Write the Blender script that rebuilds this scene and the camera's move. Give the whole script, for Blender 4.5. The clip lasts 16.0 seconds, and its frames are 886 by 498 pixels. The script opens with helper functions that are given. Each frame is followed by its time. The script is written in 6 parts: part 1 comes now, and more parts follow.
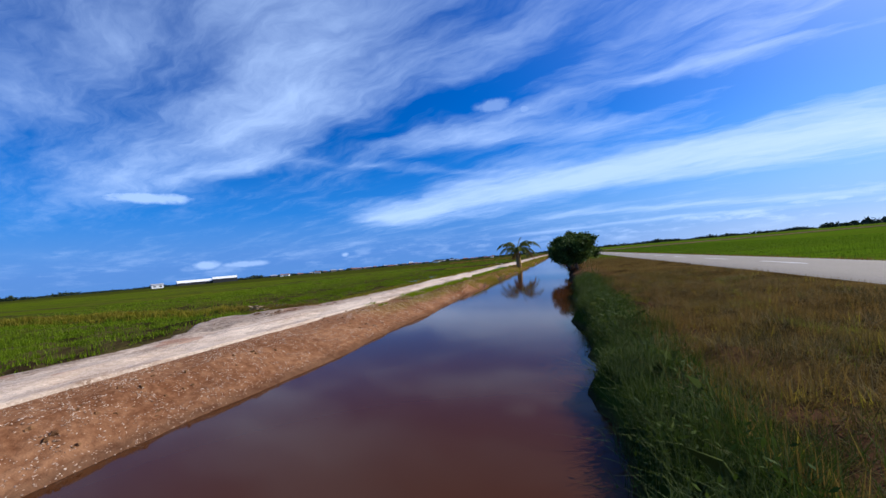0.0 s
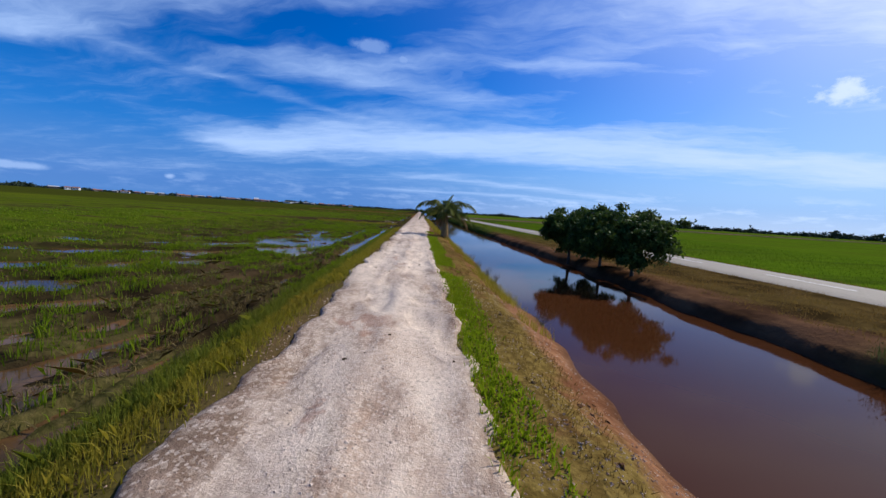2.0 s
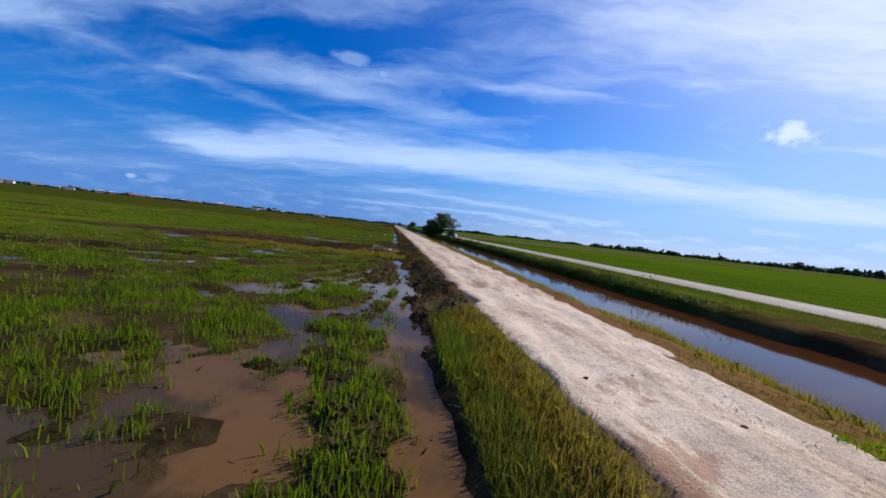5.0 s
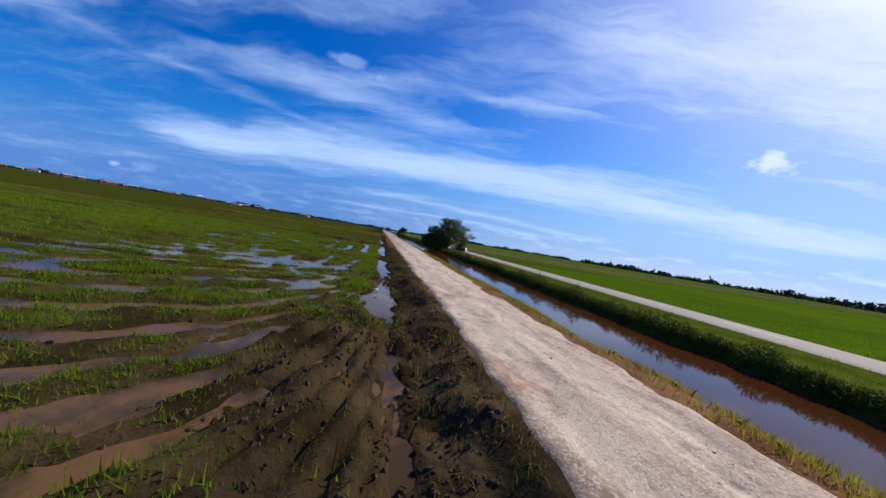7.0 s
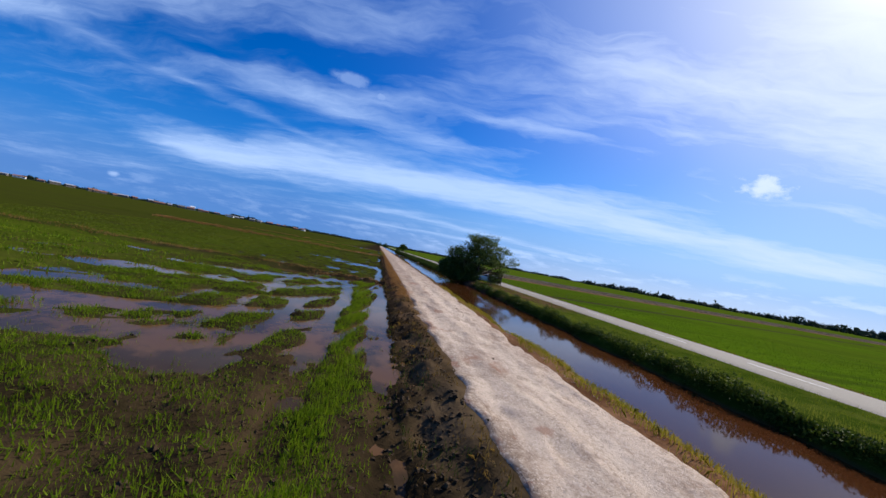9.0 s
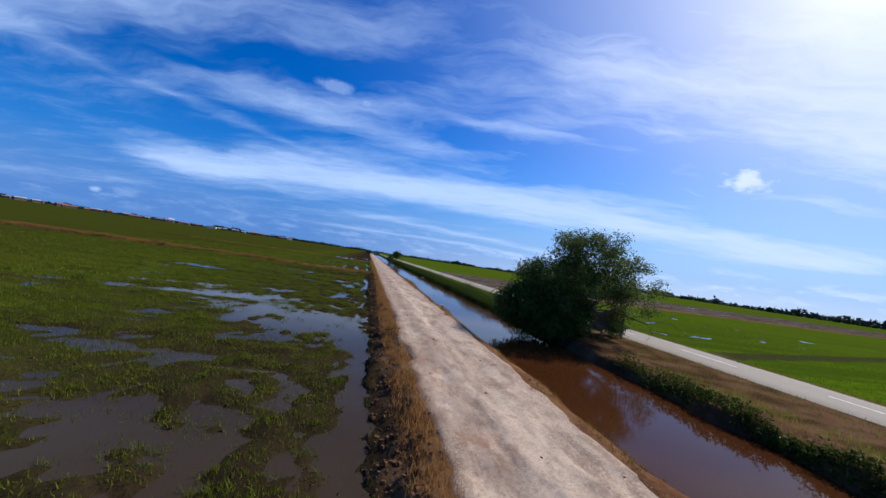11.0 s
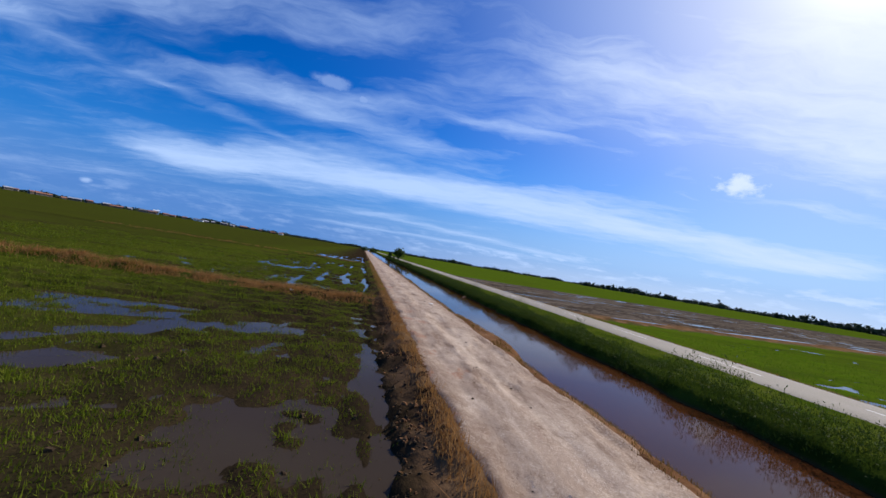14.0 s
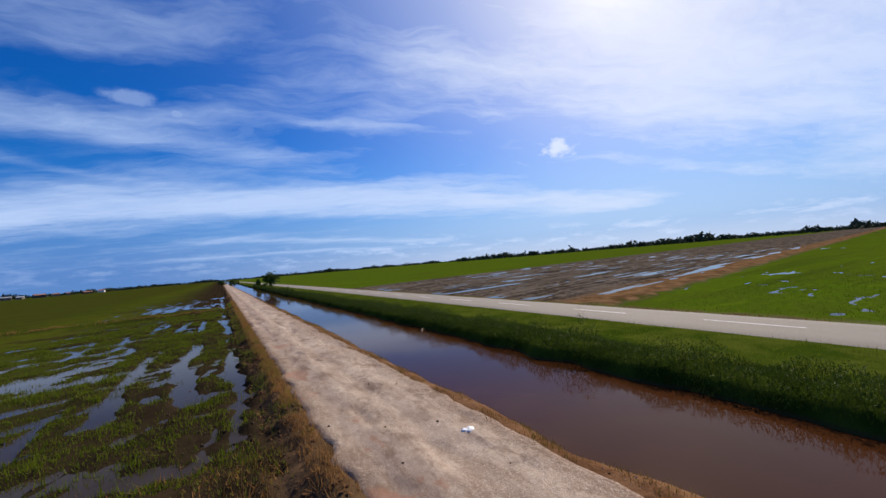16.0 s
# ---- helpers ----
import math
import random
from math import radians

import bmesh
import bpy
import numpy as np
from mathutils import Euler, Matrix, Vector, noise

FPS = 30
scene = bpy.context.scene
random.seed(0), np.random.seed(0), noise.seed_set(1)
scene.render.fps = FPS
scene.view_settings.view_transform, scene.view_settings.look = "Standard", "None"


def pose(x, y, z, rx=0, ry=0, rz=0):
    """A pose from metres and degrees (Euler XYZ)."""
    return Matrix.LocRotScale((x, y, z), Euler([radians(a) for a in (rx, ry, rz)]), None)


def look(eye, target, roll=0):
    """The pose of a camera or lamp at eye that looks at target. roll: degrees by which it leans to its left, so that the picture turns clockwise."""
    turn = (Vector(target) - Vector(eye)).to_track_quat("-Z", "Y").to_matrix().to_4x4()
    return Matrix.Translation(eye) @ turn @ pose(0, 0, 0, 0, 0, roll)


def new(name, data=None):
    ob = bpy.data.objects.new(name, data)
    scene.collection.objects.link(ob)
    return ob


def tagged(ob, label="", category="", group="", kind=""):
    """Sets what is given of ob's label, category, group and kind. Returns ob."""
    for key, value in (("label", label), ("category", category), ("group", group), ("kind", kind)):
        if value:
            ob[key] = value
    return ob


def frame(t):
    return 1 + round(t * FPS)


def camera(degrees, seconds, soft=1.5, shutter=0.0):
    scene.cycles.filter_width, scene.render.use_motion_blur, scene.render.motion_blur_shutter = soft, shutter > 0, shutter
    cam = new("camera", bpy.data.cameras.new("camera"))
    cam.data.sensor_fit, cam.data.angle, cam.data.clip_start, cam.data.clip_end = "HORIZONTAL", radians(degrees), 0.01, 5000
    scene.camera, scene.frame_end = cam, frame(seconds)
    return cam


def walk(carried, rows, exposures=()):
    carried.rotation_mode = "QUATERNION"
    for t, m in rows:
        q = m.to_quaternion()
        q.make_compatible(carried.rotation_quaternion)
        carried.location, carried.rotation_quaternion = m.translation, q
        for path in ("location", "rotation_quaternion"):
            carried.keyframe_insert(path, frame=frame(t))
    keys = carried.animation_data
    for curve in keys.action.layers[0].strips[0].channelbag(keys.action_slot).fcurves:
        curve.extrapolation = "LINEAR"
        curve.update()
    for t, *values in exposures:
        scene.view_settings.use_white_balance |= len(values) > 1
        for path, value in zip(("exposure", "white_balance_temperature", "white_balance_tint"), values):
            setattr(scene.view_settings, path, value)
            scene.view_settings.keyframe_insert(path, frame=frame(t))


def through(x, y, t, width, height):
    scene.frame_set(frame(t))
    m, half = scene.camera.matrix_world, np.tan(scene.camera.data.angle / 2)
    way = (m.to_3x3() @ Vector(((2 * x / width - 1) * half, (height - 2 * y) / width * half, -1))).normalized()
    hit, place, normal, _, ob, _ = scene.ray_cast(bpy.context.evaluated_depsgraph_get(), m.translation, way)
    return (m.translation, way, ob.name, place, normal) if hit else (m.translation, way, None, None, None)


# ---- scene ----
cam = camera(98.70, 16.0, soft=1.5)
PATH = [  # t, x, y, z, pitch, roll, yaw
    (0.0, 5.650, -8.093, 2.140, 1.873, 5.136, 17.703),
    (0.5, 2.553, -4.261, 2.686, 0.088, 3.508, 10.213),
    (1.0, -0.079, -0.122, 2.994, -2.704, 1.126, 2.828),
    (1.5, -1.940, 4.387, 3.085, -4.921, -1.102, -1.894),
    (2.0, -3.247, 8.821, 2.814, -5.487, -3.652, -3.511),
    (2.5, -4.266, 12.834, 2.573, -6.002, -6.303, -4.097),
    (3.0, -5.389, 17.629, 2.228, -5.299, -7.878, -4.868),
    (3.5, -6.468, 22.578, 1.962, -4.661, -7.203, -5.687),
    (4.0, -7.837, 29.121, 2.166, -3.860, -6.042, -6.505),
    (6.5, -7.921, 74.476, 2.922, -2.059, -8.157, -9.627),
    (7.0, -7.828, 83.014, 3.019, -1.577, -9.453, -9.365),
    (7.5, -7.647, 91.397, 3.224, -0.975, -10.225, -9.183),
    (8.0, -7.896, 99.463, 3.535, -0.256, -11.053, -9.049),
    (8.5, -7.955, 107.011, 3.824, 0.385, -11.172, -9.105),
    (9.0, -7.960, 113.840, 3.632, 1.053, -10.639, -9.842),
    (11.5, -7.368, 156.126, 4.655, 1.924, -8.406, -11.197),
    (12.0, -7.421, 162.952, 4.812, 2.040, -10.316, -10.739),
    (12.5, -7.435, 169.256, 4.679, 2.053, -11.447, -10.675),
    (13.0, -7.548, 175.272, 4.467, 1.810, -11.570, -10.782),
    (13.5, -7.788, 181.842, 4.345, 1.693, -10.920, -11.241),
    (14.0, -8.072, 188.337, 4.200, 1.758, -9.487, -12.054),
    (14.5, -8.262, 194.218, 4.054, 2.313, -8.070, -12.849),
    (15.0, -8.291, 199.289, 4.145, 3.202, -4.554, -15.137),
    (15.5, -8.470, 204.089, 4.530, 2.956, 0.509, -21.644),
    (16.0, -7.508, 209.491, 5.153, 1.877, 4.801, -30.383),
]
walk(cam, [(t, pose(x, y, z, 90 + p, r, w)) for t, x, y, z, p, r, w in PATH], exposures=[(0.0, 0.16, 6250, 10), (1.5, -0.03, 6250, 10), (4.0, 0.05, 6450, 10), (11.0, 0.03, 6400, 10), (14.5, -0.02, 6550, 10), (16.0, -0.06, 6950, 12)])

# ---------------------------------------------------------------- light
SUN_AZ, SUN_EL = 59.0, 37.5          # degrees from +y towards +x, and above the horizon
SUN_DIR = Vector((math.sin(radians(SUN_AZ)) * math.cos(radians(SUN_EL)),
                  math.cos(radians(SUN_AZ)) * math.cos(radians(SUN_EL)), math.sin(radians(SUN_EL))))
sun_data = bpy.data.lights.new("sun", "SUN")
sun_data.energy, sun_data.angle, sun_data.color = 4.5, radians(0.55), (1.0, 0.93, 0.82)
sun = new("sun", sun_data)
sun.matrix_world = look(SUN_DIR * 50, (0, 0, 0))


# ---------------------------------------------------------------- node helper
class Nodes:
    """Short names for building a node tree."""

    def __init__(self, tree):
        self.t = tree
        tree.nodes.clear()

    def add(self, kind, ins=None):
        n = self.t.nodes.new(kind)
        for k, v in (ins or {}).items():
            self.put(n.inputs[k], v)
        return n

    def put(self, sock, v):
        if isinstance(v, bpy.types.NodeSocket):
            self.t.links.new(v, sock)
        elif isinstance(v, tuple) and len(v) == 3 and sock.type == "RGBA":
            sock.default_value = (*v, 1)
        else:
            sock.default_value = v

    def m(self, op, a, b=0.0, c=0.0, clamp=False):
        n = self.add("ShaderNodeMath")
        n.operation, n.use_clamp = op, clamp
        for i, v in enumerate((a, b, c)):
            self.put(n.inputs[i], v)
        return n.outputs[0]

    def step(self, lo, hi, x):
        n = self.add("ShaderNodeMapRange")
        n.interpolation_type = "SMOOTHSTEP"
        self.put(n.inputs["Value"], x)
        n.inputs["From Min"].default_value, n.inputs["From Max"].default_value = lo, hi
        return n.outputs[0]

    def mix(self, f, a, b):
        n = self.add("ShaderNodeMix")
        n.data_type = "RGBA"
        self.put(n.inputs[0], f), self.put(n.inputs[6], a), self.put(n.inputs[7], b)
        return n.outputs[2]

    def noise(self, vec, scale, detail=4.0, rough=0.55, dist=0.0):
        n = self.add("ShaderNodeTexNoise", {"Scale": scale, "Detail": detail, "Roughness": rough, "Distortion": dist})
        if vec is not None:
            self.put(n.inputs["Vector"], vec)
        return n.outputs[0]

    def xyz(self, vec):
        n = self.add("ShaderNodeSeparateXYZ", {0: vec})
        return n.outputs[0], n.outputs[1], n.outputs[2]

    def vec(self, x, y, z=0.0):
        n = self.add("ShaderNodeCombineXYZ")
        self.put(n.inputs[0], x), self.put(n.inputs[1], y), self.put(n.inputs[2], z)
        return n.outputs[0]

    def scale(self, vec, s):
        n = self.add("ShaderNodeVectorMath")
        n.operation = "MULTIPLY"
        self.put(n.inputs[0], vec)
        n.inputs[1].default_value = s
        return n.outputs[0]


# ---------------------------------------------------------------- sky
world = bpy.data.worlds.new("sky")
scene.world = world
world.use_nodes = True
W = Nodes(world.node_tree)
sky = W.add("ShaderNodeTexSky")
sky.sky_type, sky.sun_disc, sky.sun_elevation, sky.sun_rotation = "NISHITA", False, radians(SUN_EL), radians(SUN_AZ)
sky.altitude, sky.air_density, sky.dust_density, sky.ozone_density = 0, 1.0, 0.35, 4.0
deep = W.add("ShaderNodeHueSaturation", {"Saturation": 1.75, "Value": 1.12, "Hue": 0.520, "Color": sky.outputs[0]}).outputs[0]
dx, dy, dz = W.xyz(W.add("ShaderNodeTexCoord").outputs["Generated"])
up = W.m("MAXIMUM", dz, 0.0)
sd = W.m("ADD", W.m("ADD", W.m("MULTIPLY", dx, SUN_DIR[0]), W.m("MULTIPLY", dy, SUN_DIR[1])), W.m("MULTIPLY", dz, SUN_DIR[2]))
inv = W.m("DIVIDE", 1.0, W.m("ADD", up, 0.1))
cu, cv = W.m("MULTIPLY", dx, inv), W.m("MULTIPLY", dy, inv)     # a flat cloud layer overhead
flat = W.vec(cu, cv)
wob = W.noise(flat, 0.9, 3, 0.5)
wob2 = W.noise(W.vec(W.m("ADD", cu, 7.3), cv), 2.3, 3, 0.5)
wu = W.m("ADD", cu, W.m("MULTIPLY", W.m("SUBTRACT", wob, 0.5), 0.40))
wob3 = W.noise(W.vec(cu, cv, 5.0), 3.4, 4, 0.55)
wv = W.m("ADD", W.m("ADD", cv, W.m("MULTIPLY", W.m("SUBTRACT", wob2, 0.5), 0.32)), W.m("MULTIPLY", W.m("SUBTRACT", wob3, 0.5), 0.13))


def bell(x, half):
    a = W.m("DIVIDE", x, half)
    return W.m("EXPONENT", W.m("MULTIPLY", W.m("MULTIPLY", a, a), -1.0))


def band(weight, su, c, half, u0, u1, soft):
    """A streak of cirrus along v + su * u = c, from u0 to u1."""
    p = W.m("SUBTRACT", W.m("ADD", wv, W.m("MULTIPLY", wu, su)), c)
    ends = W.m("MULTIPLY", W.step(u0 - soft, u0 + soft, wu), W.step(u1 + soft, u1 - soft, wu))
    return W.m("MULTIPLY", W.m("MULTIPLY", bell(p, half), ends), weight)


PUFF_GRAIN = W.noise(W.vec(dx, dy, W.m("MULTIPLY", dz, 1.6)), 15.0, 6, 0.62)


def puff(weight, az, el, wide, high):
    """A small ragged cumulus in that direction."""
    c = (math.sin(radians(az)) * math.cos(radians(el)), math.cos(radians(az)) * math.cos(radians(el)), math.sin(radians(el)))
    right = (math.cos(radians(az)), -math.sin(radians(az)))
    a = W.m("ADD", W.m("MULTIPLY", W.m("SUBTRACT", dx, c[0]), right[0]), W.m("MULTIPLY", W.m("SUBTRACT", dy, c[1]), right[1]))
    b = W.m("SUBTRACT", dz, c[2])
    front = W.m("GREATER_THAN", W.m("ADD", W.m("MULTIPLY", dx, c[0]), W.m("MULTIPLY", dy, c[1])), 0.2)
    blob = W.m("MULTIPLY", bell(a, radians(wide)), bell(b, radians(high)))
    ragged = W.step(0.20, 0.85, W.m("ADD", blob, W.m("MULTIPLY", W.m("SUBTRACT", PUFF_GRAIN, 0.5), 1.9)))
    return W.m("MULTIPLY", W.m("MULTIPLY", front, W.step(0.06, 0.5, blob)), W.m("MULTIPLY", ragged, weight))


# fibres drawn out along the wind
along = W.m("ADD", W.m("MULTIPLY", wu, 0.95), W.m("MULTIPLY", wv, -0.25))
across = W.m("ADD", W.m("MULTIPLY", wu, 0.28), wv)
streak = W.noise(W.vec(W.m("MULTIPLY", along, 0.55), W.m("MULTIPLY", across, 1.3)), 1.4, 8, 0.57, 0.0)
fine = W.noise(W.vec(W.m("MULTIPLY", along, 1.3), W.m("MULTIPLY", across, 3.4), 3.0), 2.0, 7, 0.62, 0.0)
cover = band(0.80, 0.20, 3.64, 0.66, -2.1, 4.4, 0.40)
for args in ((0.42, -0.10, 5.3, 0.28, -0.4, 3.8, 0.6), (0.45, 0.12, 6.55, 0.22, -1.0, 4.6, 0.5), (0.24, 0.13, 2.06, 0.11, -1.2, 1.3, 0.5), (0.22, -0.84, 3.43, 0.10, -1.5, -0.4, 0.3),
             (0.36, -0.20, 2.42, 0.24, -0.9, 0.6, 0.4), (0.30, 0.02, 1.46, 0.34, -3.4, 0.3, 0.6), (0.22, -0.1, 1.0, 0.30, -3.4, -0.4, 0.6), (0.30, 0.15, 4.75, 0.22, -4.6, -2.6, 0.6), (0.30, -0.1, 2.12, 0.16, -2.6, -1.5, 0.3),
             (0.30, 0.60, 0.62, 0.30, -2.5, 2.0, 0.8), (0.40, 0.30, 2.62, 0.22, 1.6, 4.5, 0.5), (0.42, 0.30, 1.55, 0.30, 0.5, 4.0, 0.5), (0.35, 0.15, 1.10, 0.22, 1.2, 4.5, 0.5), (0.25, 0.25, 2.15, 0.18, 0.6, 3.0, 0.5),
             (-0.26, 0.17, 1.80, 0.15, -1.3, 0.5, 0.3), (-0.26, -0.95, 4.25, 0.34, -2.2, -1.1, 0.3), (-0.20, 0.10, 2.16, 0.13, 1.0, 2.0, 0.3), (-0.16, 0.10, 2.45, 0.14, 0.3, 1.3, 0.3)):
    cover = W.m("ADD", cover, band(*args))
right_side = W.m("MULTIPLY", W.step(-0.1, 1.7, W.m("ADD", wu, W.m("MULTIPLY", wv, 0.15))), W.step(3.0, 1.2, W.m("ADD", wv, W.m("MULTIPLY", wu, 0.25))))
cover = W.m("MAXIMUM", cover, W.m("MULTIPLY", right_side, 0.80))
cover = W.m("ADD", cover, W.m("MULTIPLY", W.m("SUBTRACT", streak, 0.485), 1.1))
cover = W.m("ADD", cover, W.m("MULTIPLY", W.m("SUBTRACT", fine, 0.5), 0.50))
wisp = W.noise(W.vec(W.m("MULTIPLY", along, 2.2), W.m("MULTIPLY", across, 9.0), 8.0), 2.4, 5, 0.6, 0.4)
cover = W.m("ADD", cover, W.m("MULTIPLY", W.m("SUBTRACT", wisp, 0.5), 0.18))
cirrus = W.m("MULTIPLY", W.step(-0.06, 0.98, cover), W.step(0.012, 0.07, dz))
low = W.noise(W.vec(W.m("MULTIPLY", dx, 7.0), W.m("MULTIPLY", dy, 7.0), W.m("MULTIPLY", dz, 30.0)), 1.6, 6, 0.62)
low = W.m("MULTIPLY", W.step(0.46, 0.70, low), W.m("MULTIPLY", W.step(0.004, 0.025, dz), W.step(0.095, 0.035, dz)))
clouds = W.m("MAXIMUM", W.m("MULTIPLY", cirrus, 0.86), W.m("MULTIPLY", low, W.m("ADD", 0.28, W.m("MULTIPLY", W.step(0.3, 0.75, sd), 0.55))))
for args in ((0.34, -8.0, 21.4, 2.6, 0.9), (0.45, -3.5, 20.5, 0.9, 0.6), (0.95, 48.4, 14.5, 3.5, 1.7), (0.6, -31.9, 2.3, 0.8, 0.45), (0.16, 4.3, 19.4, 1.2, 0.8),
             (0.7, -54.8, 10.7, 4.5, 0.8), (0.6, -49.5, 2.2, 1.6, 0.6), (0.5, -44.7, 2.0, 3.2, 0.45)):
    clouds = W.m("MAXIMUM", clouds, puff(*args))
# thin veil that whitens towards the sun
veil = W.m("POWER", W.m("MAXIMUM", sd, 0.0), 7.0)
glare = W.m("POWER", W.m("MAXIMUM", sd, 0.0), 190.0)
clouds = W.m("MAXIMUM", clouds, W.m("MULTIPLY", veil, 0.70))
white = W.mix(veil, (5.2, 7.05, 10.6), (9.0, 9.7, 11.0))
haze = W.m("MULTIPLY", W.step(0.34, 0.0, dz), 0.92)
toward = W.step(0.25, 0.98, sd)
blue = W.mix(haze, deep, W.mix(toward, (0.50, 2.00, 6.4), (2.6, 4.9, 9.3)))
blue = W.mix(W.m("MULTIPLY", W.step(0.055, 0.0, dz), 0.55), blue, W.mix(toward, (1.1, 2.75, 6.2), (7.0, 8.2, 9.9)))
air = W.mix(clouds, blue, white)
air = W.mix(W.m("MULTIPLY", glare, 0.50), air, (22.0, 21.5, 21.0))
bg = W.add("ShaderNodeBackground", {"Color": air, "Strength": 0.104})
W.t.links.new(bg.outputs[0], W.add("ShaderNodeOutputWorld").inputs[0])


# ---------------------------------------------------------------- materials
def material(name, rough=0.9, spec=0.3):
    mat = bpy.data.materials.new(name)
    mat.use_nodes = True
    N = Nodes(mat.node_tree)
    out = N.add("ShaderNodeOutputMaterial")
    b = N.add("ShaderNodeBsdfPrincipled", {"Roughness": rough, "Specular IOR Level": spec})
    N.t.links.new(b.outputs[0], out.inputs[0])
    N.bsdf, N.pos = b, N.add("ShaderNodeNewGeometry").outputs["Position"]
    return mat, N


def bump(N, height, strength, dist):
    b = N.add("ShaderNodeBump", {"Height": height, "Strength": strength, "Distance": dist})
    N.put(N.bsdf.inputs["Normal"], b.outputs[0])


def rgb(N, col):
    N.put(N.bsdf.inputs["Base Color"], col)


def plain(name, a, b, scale, rough=0.8, spec=0.3, bumpy=0.3, dist=0.01, metal=0.0):
    """Two tones of one colour, mottled at two sizes, with a fine relief."""
    mat, N = material(name, rough, spec)
    n1, n2 = N.noise(N.pos, scale, 5), N.noise(N.pos, scale * 7.3, 3)
    f = N.m("ADD", N.m("MULTIPLY", n1, 0.7), N.m("MULTIPLY", n2, 0.3))
    rgb(N, N.mix(N.step(0.35, 0.65, f), a, b))
    N.bsdf.inputs["Metallic"].default_value = metal
    if bumpy:
        bump(N, n2, bumpy, dist)
    return mat


def leafy(name, a, b, c, rough=0.65, through=0.3):
    """Leaves and blades: three tones, piece by piece, with light shining through."""
    mat, N = material(name, rough, 0.08)
    g = N.add("ShaderNodeNewGeometry")
    r = g.outputs["Random Per Island"]
    patch = N.noise(N.pos, 0.35, 3)
    col = N.mix(r, a, b)
    col = N.mix(N.m("MULTIPLY", N.step(0.45, 0.7, patch), 0.6), col, c)
    rgb(N, col)
    tr = N.add("ShaderNodeBsdfTranslucent", {"Color": col})
    mixer = N.add("ShaderNodeMixShader", {0: through, 1: N.bsdf.outputs[0], 2: tr.outputs[0]})
    N.t.links.new(mixer.outputs[0], [n for n in N.t.nodes if n.bl_idname == "ShaderNodeOutputMaterial"][0].inputs[0])
    return mat


def ground_material():
    mat, N = material("earth", 0.95, 0.0)
    x, y, z = N.xyz(N.pos)
    n_big, n_mid, n_fine = N.noise(N.pos, 0.045, 3), N.noise(N.pos, 0.6, 5), N.noise(N.pos, 7.0, 4)
    wx = N.m("ADD", x, N.m("MULTIPLY", N.m("SUBTRACT", n_mid, 0.5), 1.2))
    # wet paddy mud
    mud = N.mix(N.step(0.35, 0.65, n_mid), (0.020, 0.014, 0.007), (0.062, 0.041, 0.020))
    mud = N.mix(N.m("MULTIPLY", N.step(100.0, 160.0, y), 0.65), mud, (0.022, 0.016, 0.010))
    rice = N.mix(N.step(0.3, 0.7, n_fine), (0.046, 0.076, 0.004), (0.088, 0.120, 0.007))
    rice = N.mix(N.m("MULTIPLY", N.step(0.4, 0.7, n_big), 0.6), rice, (0.105, 0.115, 0.010))
    lines = N.noise(N.vec(N.m("MULTIPLY", x, 0.035), N.m("MULTIPLY", y, 0.30)), 1.0, 5, 0.6)
    left = N.mix(N.m("MULTIPLY", N.step(-9.0, -34.0, wx), N.step(0.34, 0.50, lines)), mud, rice)
    left = N.mix(N.step(-60.0, -140.0, x), left, rice)
    olive = N.mix(N.step(0.35, 0.65, n_fine), (0.045, 0.042, 0.012), (0.085, 0.070, 0.024))
    left = N.mix(N.m("MULTIPLY", N.step(22.0, 14.0, y), N.step(0.42, 0.58, n_mid)), left, olive)
    bands = N.noise(N.vec(N.m("MULTIPLY", x, 0.012), N.m("MULTIPLY", y, 0.11), 5.0), 1.0, 4)
    left = N.mix(N.m("MULTIPLY", N.step(0.52, 0.66, bands), N.m("MULTIPLY", N.step(-26.0, -50.0, x), 0.75)), left, (0.060, 0.048, 0.020))
    left = N.mix(N.m("MULTIPLY", N.m("MULTIPLY", N.step(130.0, 170.0, y), N.step(-14.0, -40.0, x)), 0.85), left, (0.040, 0.045, 0.007))
    # wheel lines and thin rows across the wide fields
    rows = N.noise(N.vec(N.m("MULTIPLY", x, 0.03), N.m("ADD", N.m("MULTIPLY", y, 0.75), N.m("MULTIPLY", n_big, 6.0)), 7.0), 1.0, 6, 0.68)
    left = N.mix(N.m("MULTIPLY", N.step(0.53, 0.62, rows), N.m("MULTIPLY", N.step(-12.0, -22.0, x), 0.62)), left, (0.036, 0.028, 0.012))
    left = N.mix(N.m("MULTIPLY", N.step(0.44, 0.36, rows), N.m("MULTIPLY", N.step(-12.0, -22.0, x), 0.45)), left, N.mix(N.step(140.0, 170.0, y), (0.120, 0.150, 0.008), (0.066, 0.080, 0.007)))
    earth_way = N.m("MULTIPLY", N.step(77.2, 78.2, y), N.step(81.2, 80.6, y))
    left = N.mix(N.m("MULTIPLY", earth_way, N.step(-34.0, -24.0, x)), left, N.mix(N.step(0.30, 0.70, N.noise(N.pos, 3.2, 7, 0.7)), N.mix(N.step(-10.8, -8.6, wx), (0.020, 0.013, 0.008), (0.075, 0.050, 0.026)), N.mix(N.step(-10.8, -8.6, wx), (0.085, 0.052, 0.029), (0.230, 0.155, 0.082))))
    # rough verge and canal bank
    dry = N.mix(N.step(0.35, 0.65, n_mid), (0.034, 0.022, 0.008), (0.095, 0.062, 0.020))
    lush = N.mix(N.step(0.35, 0.65, n_mid), (0.034, 0.058, 0.005), (0.075, 0.092, 0.012))
